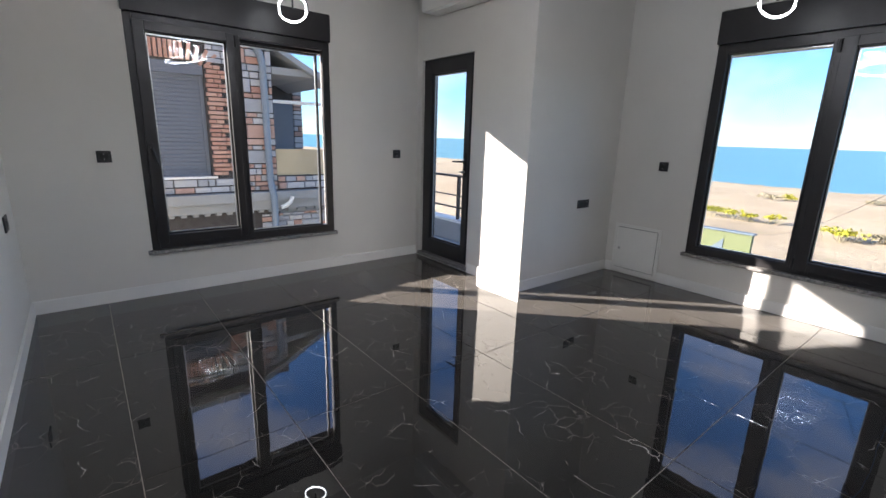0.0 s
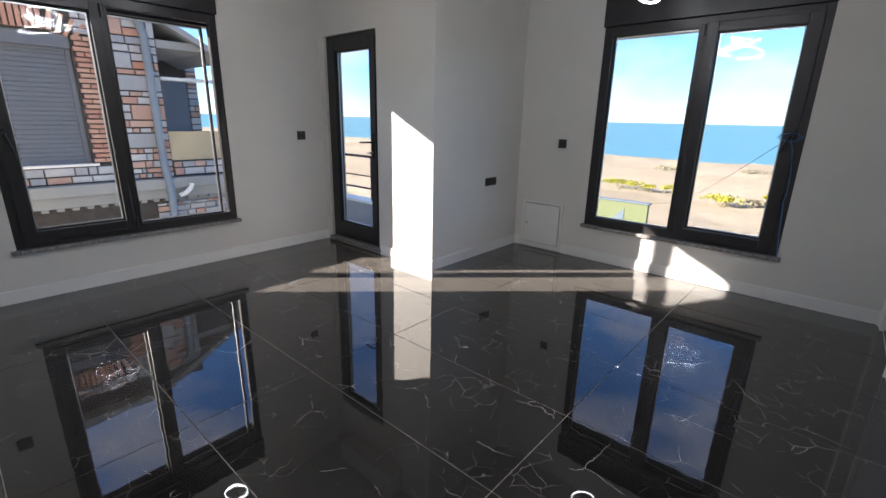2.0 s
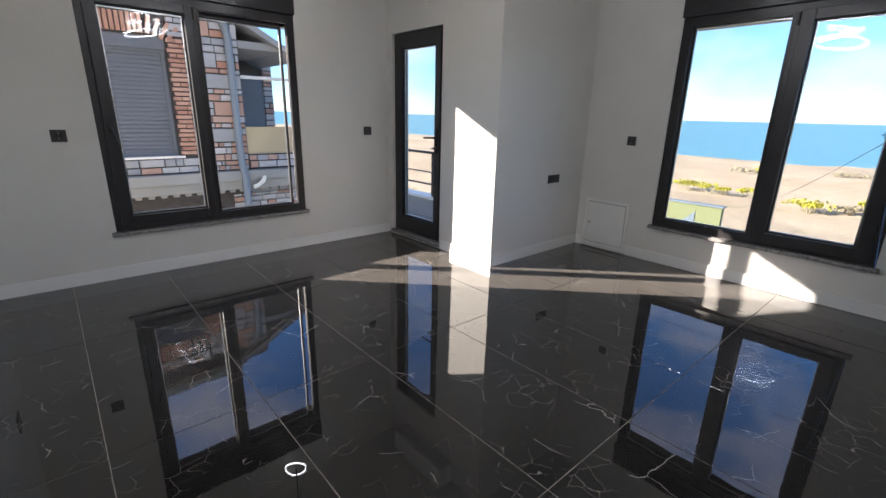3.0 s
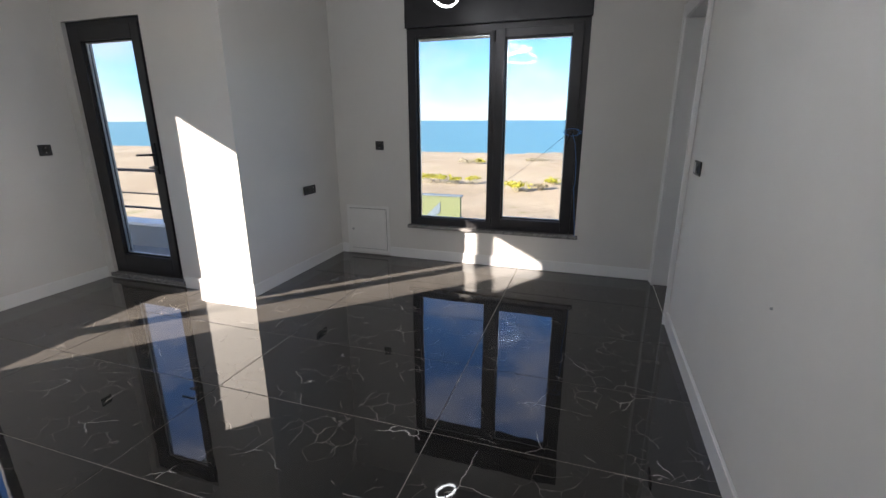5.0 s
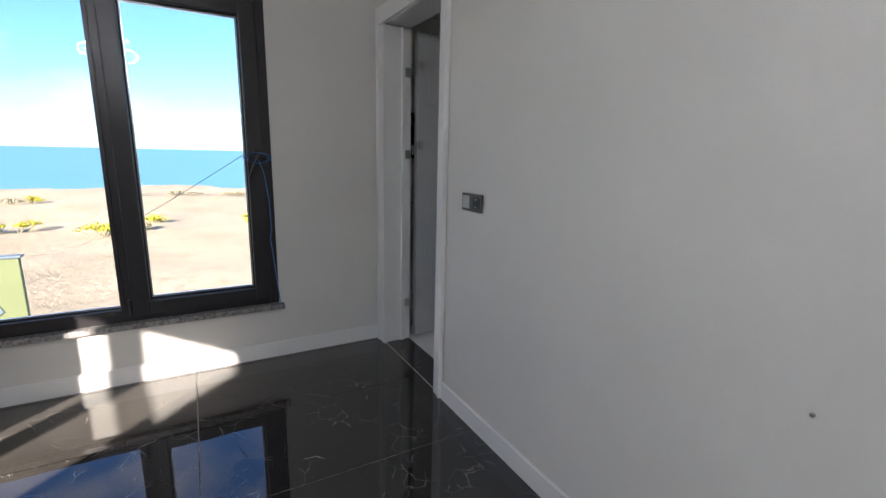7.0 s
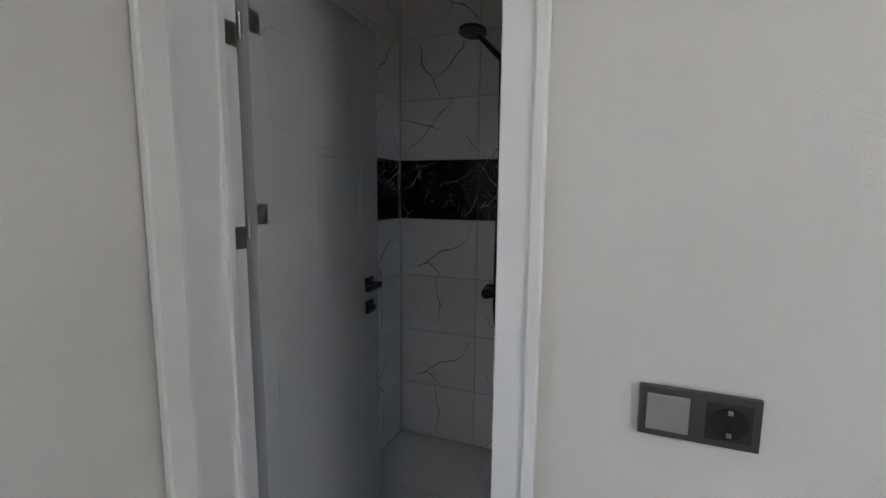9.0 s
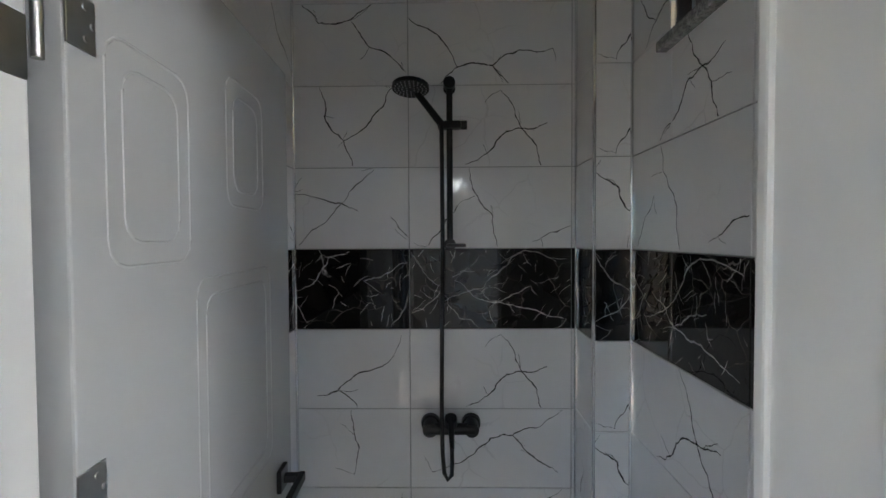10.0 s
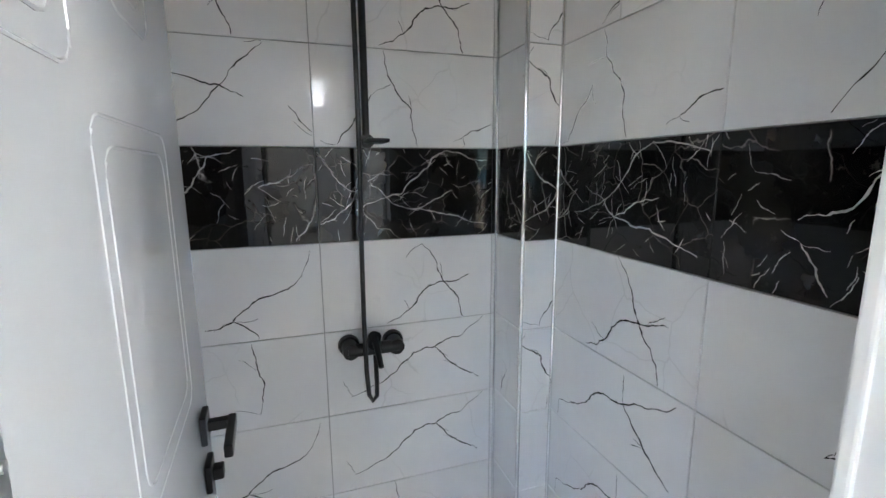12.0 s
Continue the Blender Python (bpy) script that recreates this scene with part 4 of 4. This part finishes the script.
def ashlar(y0, y1, z0, z1, hmin, hmax, pink=0.25, x=NX):
    """Random courses of cut stone and brick slips filling a field."""
    z = z0
    while z < z1 - 0.04:
        h = min(rnd.choice((hmin, hmin * 1.4, hmax)), z1 - z)
        y = y0
        while y < y1 - 0.03:
            ln = min(h * rnd.uniform(0.8, 3.0), y1 - y)
            if y1 - y - ln < 0.06:
                ln = y1 - y
            if rnd.random() < 0.25 and h > 0.11:
                m = M_BRICK if rnd.random() < 0.6 else M_STONE
                half = h / 2
                masonry("stone", m, y + 0.008, y + ln - 0.008, z + 0.008, z + half - 0.008, x)
                masonry("stone", M_STONE, y + 0.008, y + ln - 0.008, z + half + 0.008, z + h - 0.008, x)
            else:
                masonry("stone", M_STONE_P if rnd.random() < pink else M_STONE, y + 0.008, y + ln - 0.008, z + 0.009, z + h - 0.009, x, depth=rnd.uniform(0.045, 0.07))
            y += ln
        z += h


ashlar(-2.31, -1.73, 0.39, 2.55, 0.07, 0.2, 0.3)
ashlar(-3.75, -2.33, 0.39, 0.59, 0.09, 0.11, 0.35)
ashlar(-2.6, -2.33, 2.15, 2.55, 0.07, 0.14, 0.2)
ashlar(-3.7, -2.62, 2.41, 2.56, 0.07, 0.1, 0.2)
ashlar(-1.72, 0.28, 0.4, 0.6, 0.08, 0.11, 0.2, NX - 0.001)
ashlar(-2.0, -0.4, -0.5, 0.02, 0.06, 0.13, 0.2, NX - 0.03)
ashlar(-0.78, -0.6, 0.4, 2.2, 0.07, 0.12, 0.3, NX - 1.75)

# ---- tiles ----


def tile_mesh(sx, sy, t, chamfer, material):
    bm = bmesh.new()
    box(bm, -sx / 2, sx / 2, -sy / 2, sy / 2, -t, 0)
    bmesh.ops.bevel(bm, geom=[e for e in bm.edges if all(v.co.z > -1e-5 for v in e.verts)], offset=chamfer, segments=1, affect="EDGES")
    return mesh_of("tile", bm, material)


TILES = {}


def tile(parent, u0, u1, v0, v1, m, material, joint=0.0015, tilt=0.0):
    """A tile from u0..u1 and v0..v1 in the plane of the pose m, its face at height 0."""
    key = (round(u1 - u0, 3), round(v1 - v0, 3), material.name)
    if key not in TILES:
        TILES[key] = tile_mesh(key[0] - 2 * joint, key[1] - 2 * joint, 0.006, 0.001, material)
    ob = new("tile", TILES[key])
    ob.parent = parent
    lean = Euler((rnd.uniform(-tilt, tilt), rnd.uniform(-tilt, tilt), 0)).to_matrix().to_4x4()
    ob.matrix_basis = m @ Matrix.Translation(((u0 + u1) / 2, (v0 + v1) / 2, 0)) @ lean
    return ob


class Print:
    """A printed vein pattern on a 0.6 x 0.3 m tile: strokes wander between a few guide points and throw off twigs."""

    def __init__(self, *strokes, hairs=0, width=0.0056):
        self.strokes, self.hairs, self.width = strokes, hairs, width

    def ribbon(self, bm, pts, width, lo, hi, rn):
        pts = [Vector(p) for p in pts]
        for level in range(4):
            out = [pts[0]]
            for p, q in zip(pts, pts[1:]):
                d = q - p
                out += [(p + q) / 2 + Vector((-d.y, d.x)) * rn.uniform(-0.11, 0.11), q]
            pts = out
        n, prev = len(pts), None
        for i, p in enumerate(pts):
            d = (pts[min(i + 1, n - 1)] - pts[max(i - 1, 0)]).normalized()
            wd = width * (0.25 + 0.75 * math.sin(math.pi * (0.08 + 0.84 * i / (n - 1)))) * rn.uniform(0.35, 1.15) / 2
            if not (lo[0] + 0.003 < p.x < hi[0] - 0.003 and lo[1] + 0.003 < p.y < hi[1] - 0.003):
                prev = None
                continue
            side = Vector((-d.y, d.x)) * wd
            pair = [bm.verts.new((*(p + side), 0.00025)), bm.verts.new((*(p - side), 0.00025))]
            if prev:
                bm.faces.new((prev[0], prev[1], pair[1], pair[0]))
            prev = pair

    def build(self, lo, hi, rn, material):
        """The part of the pattern between the corners lo and hi, about their middle."""
        bm = bmesh.new()
        for st in self.strokes:
            self.ribbon(bm, st, self.width, lo, hi, rn)
            for k in range(2):
                p = Vector(st[rn.randrange(len(st))])
                a = rn.uniform(0, math.tau)
                self.ribbon(bm, [p, p + rn.uniform(0.03, 0.09) * Vector((math.cos(a), math.sin(a)))], self.width * 0.4, lo, hi, rn)
        for k in range(self.hairs):
            p = Vector((rn.uniform(0, 0.6), rn.uniform(0, 0.3)))
            a = rn.gauss(0.9 if k % 3 else 2.2, 0.45)
            self.ribbon(bm, [p, p + rn.uniform(0.015, 0.07) * Vector((math.cos(a), math.sin(a)))], self.width * rn.uniform(0.3, 0.6), lo, hi, rn)
        bmesh.ops.translate(bm, vec=(-(lo[0] + hi[0]) / 2, -(lo[1] + hi[1]) / 2, 0), verts=bm.verts[:])
        return mesh_of("vein", bm, material) if bm.faces else bm.free()


PRINTS = []
PRINTS.append(Print([(0.27, 0.3), (0.29, 0.19), (0.36, 0.1), (0.39, 0.0)], [(0.54, 0.29), (0.46, 0.17), (0.36, 0.1)]))
PRINTS.append(Print([(0.2, 0.3), (0.27, 0.23), (0.39, 0.24), (0.47, 0.3)], [(0.39, 0.24), (0.46, 0.14), (0.59, 0.05)]))
PRINTS.append(Print([(0.17, 0.21), (0.35, 0.17), (0.41, 0.14)], [(0.48, 0.3), (0.35, 0.17), (0.18, 0.0)], [(0.53, 0.12), (0.6, 0.03)], width=0.0044))
PRINTS.append(Print([(0.34, 0.28), (0.41, 0.15), (0.46, 0.09), (0.49, 0.0)], [(0.21, 0.01), (0.29, 0.05), (0.36, 0.13), (0.43, 0.14), (0.51, 0.16)]))
PRINTS.append(Print([(0.0, 0.25), (0.08, 0.2), (0.18, 0.06)], [(0.11, 0.0), (0.24, 0.08), (0.31, 0.07), (0.37, 0.0)], [(0.31, 0.07), (0.41, 0.125), (0.53, 0.13)]))
PRINTS.append(Print([(0.22, 0.3), (0.235, 0.22), (0.31, 0.12), (0.33, 0.0)], [(0.6, 0.085), (0.49, 0.04)], [(0.18, 0.16), (0.07, 0.01)], width=0.0044))
PRINTS.append(Print([(0.38, 0.3), (0.39, 0.2), (0.385, 0.05)], [(0.1, 0.12), (0.06, 0.02)], width=0.0044))
PRINTS.append(Print([(0.25, 0.05), (0.33, 0.07), (0.4, 0.13), (0.54, 0.2)], [(0.33, 0.07), (0.4, 0.01)]))
PRINTS.append(Print([(0.08, 0.06), (0.22, 0.12), (0.3, 0.19), (0.38, 0.2), (0.55, 0.28)], [(0.38, 0.2), (0.46, 0.12), (0.55, 0.06)]))
BAND_PRINTS = [
    Print([(0.16, 0.14), (0.24, 0.17), (0.3, 0.27), (0.38, 0.29)], [(0.17, 0.1), (0.22, 0.02)], [(0.6, 0.25), (0.5, 0.2), (0.43, 0.18)], [(0.59, 0.12), (0.53, 0.01)], hairs=45, width=0.0048),
    Print([(0.0, 0.29), (0.07, 0.19), (0.12, 0.16)], [(0.0, 0.06), (0.09, 0.11), (0.13, 0.17)], [(0.12, 0.1), (0.27, 0.15), (0.38, 0.27), (0.42, 0.29), (0.58, 0.26)], [(0.17, 0.18), (0.3, 0.1), (0.47, 0.07), (0.57, 0.04)], [(0.3, 0.1), (0.45, 0.16)], hairs=60, width=0.005),
]
VEINS = {}


def vein(ob, pattern, lo, hi, material):
    key = (id(pattern), round(lo[0], 3), round(hi[0], 3), round(lo[1], 3), round(hi[1], 3))
    if key not in VEINS:
        VEINS[key] = pattern.build(lo, hi, random.Random(len(VEINS) + 40), material)
    if VEINS[key]:
        v = new("vein", VEINS[key])
        v.parent = ob


def cuts(a, b, start, step):
    """Joint lines from a to b on the grid start + k * step."""
    k = math.ceil((a - start) / step + 0.02)
    out = [a]
    while start + k * step < b - 0.012:
        out.append(start + k * step)
        k += 1
    return out + [b]


flat = Matrix.Identity(4)
us, vs = cuts(X_W, 0.0, -1.109, 1.136), cuts(Y_S, 0.0, -0.618, 0.5735)
for a, b in zip(us, us[1:]):
    for c, d in zip(vs, vs[1:]):
        tile(floor, a, b, c, d, flat, M_FLOOR, 0.002, 0.0012)
us, vs = cuts(0.165, BX, 0.4, 0.6), cuts(BS, BN, -0.45, 0.6)
for a, b in zip(us, us[1:]):
    for c, d in zip(vs, vs[1:]):
        tile(floor_bath, a, b, c, d, flat, M_TILE)


def tile_wall(parent, m, u0, u1, start, hole=None, shift=0):
    """Rows of tiles with printed veins; the row from 1.2 to 1.5 m is the black band."""
    us, zs = cuts(u0, u1, start, 0.6), cuts(0.0, CEIL, 0.3, 0.3)
    for row, (c, d) in enumerate(zip(zs, zs[1:])):
        for col, (a, b) in enumerate(zip(us, us[1:])):
            band = row == 4
            mat = M_BAND if band else M_TILE
            left = start + 0.6 * math.floor((a - start) / 0.6 + 0.02)
            side = (col + shift) % 2
            if band:
                pattern = BAND_PRINTS[side]
            else:
                order = ((6, 7, 6, 7, 0, 2, 0, 1, 6), (5, 8, 8, 3, 4, 5, 3, 4, 5))[side]
                pattern = PRINTS[order[(row + 2 * (shift // 2)) % 9]]
            pieces = [(a, b, c, d)]
            if hole and b > hole[0] and a < hole[1] and d > hole[2]:
                h0, h1 = max(a, hole[0]), min(b, hole[1])
                pieces = [(a, h0, c, d), (h1, b, c, d), (h0, h1, c, min(d, hole[2])), (h0, h1, max(c, hole[3]), d)]
            for p, q, e, f in pieces:
                if q - p > 0.012 and f - e > 0.012:
                    ob = tile(parent, p, q, e, f, m, mat)
                    vein(ob, pattern, (p - left, e - c), (q - left, f - c), M_VEIN_W if band else M_VEIN)


def plane(origin, u, n):
    u, n = Vector(u), Vector(n)
    v = n.cross(u)
    return Matrix.Translation(origin) @ Matrix((u, v, n)).transposed().to_4x4()


# u runs so that the plane's second axis points up
tile_wall(wall_bath_east, plane((BX, 0, 0), (0, -1, 0), (-1, 0, 0)), -BN, -CY, 0.336)
tile_wall(wall_bath_north, plane((0, BN, 0), (1, 0, 0), (0, -1, 0)), 0.165, BX, 0.237)
tile_wall(wall_bath_south, plane((0, BS, 0), (-1, 0, 0), (0, 1, 0)), -CX, -0.165, -0.668, (-0.99, -0.2, 2.05, 2.58), 1)
tile_wall(wall_bath_chase, plane((CX, 0, 0), (0, -1, 0), (-1, 0, 0)), -CY, -BS, 0.954, None, 3)
tile_wall(wall_bath_chase, plane((0, CY, 0), (-1, 0, 0), (0, 1, 0)), -BX, -CX, -BX)
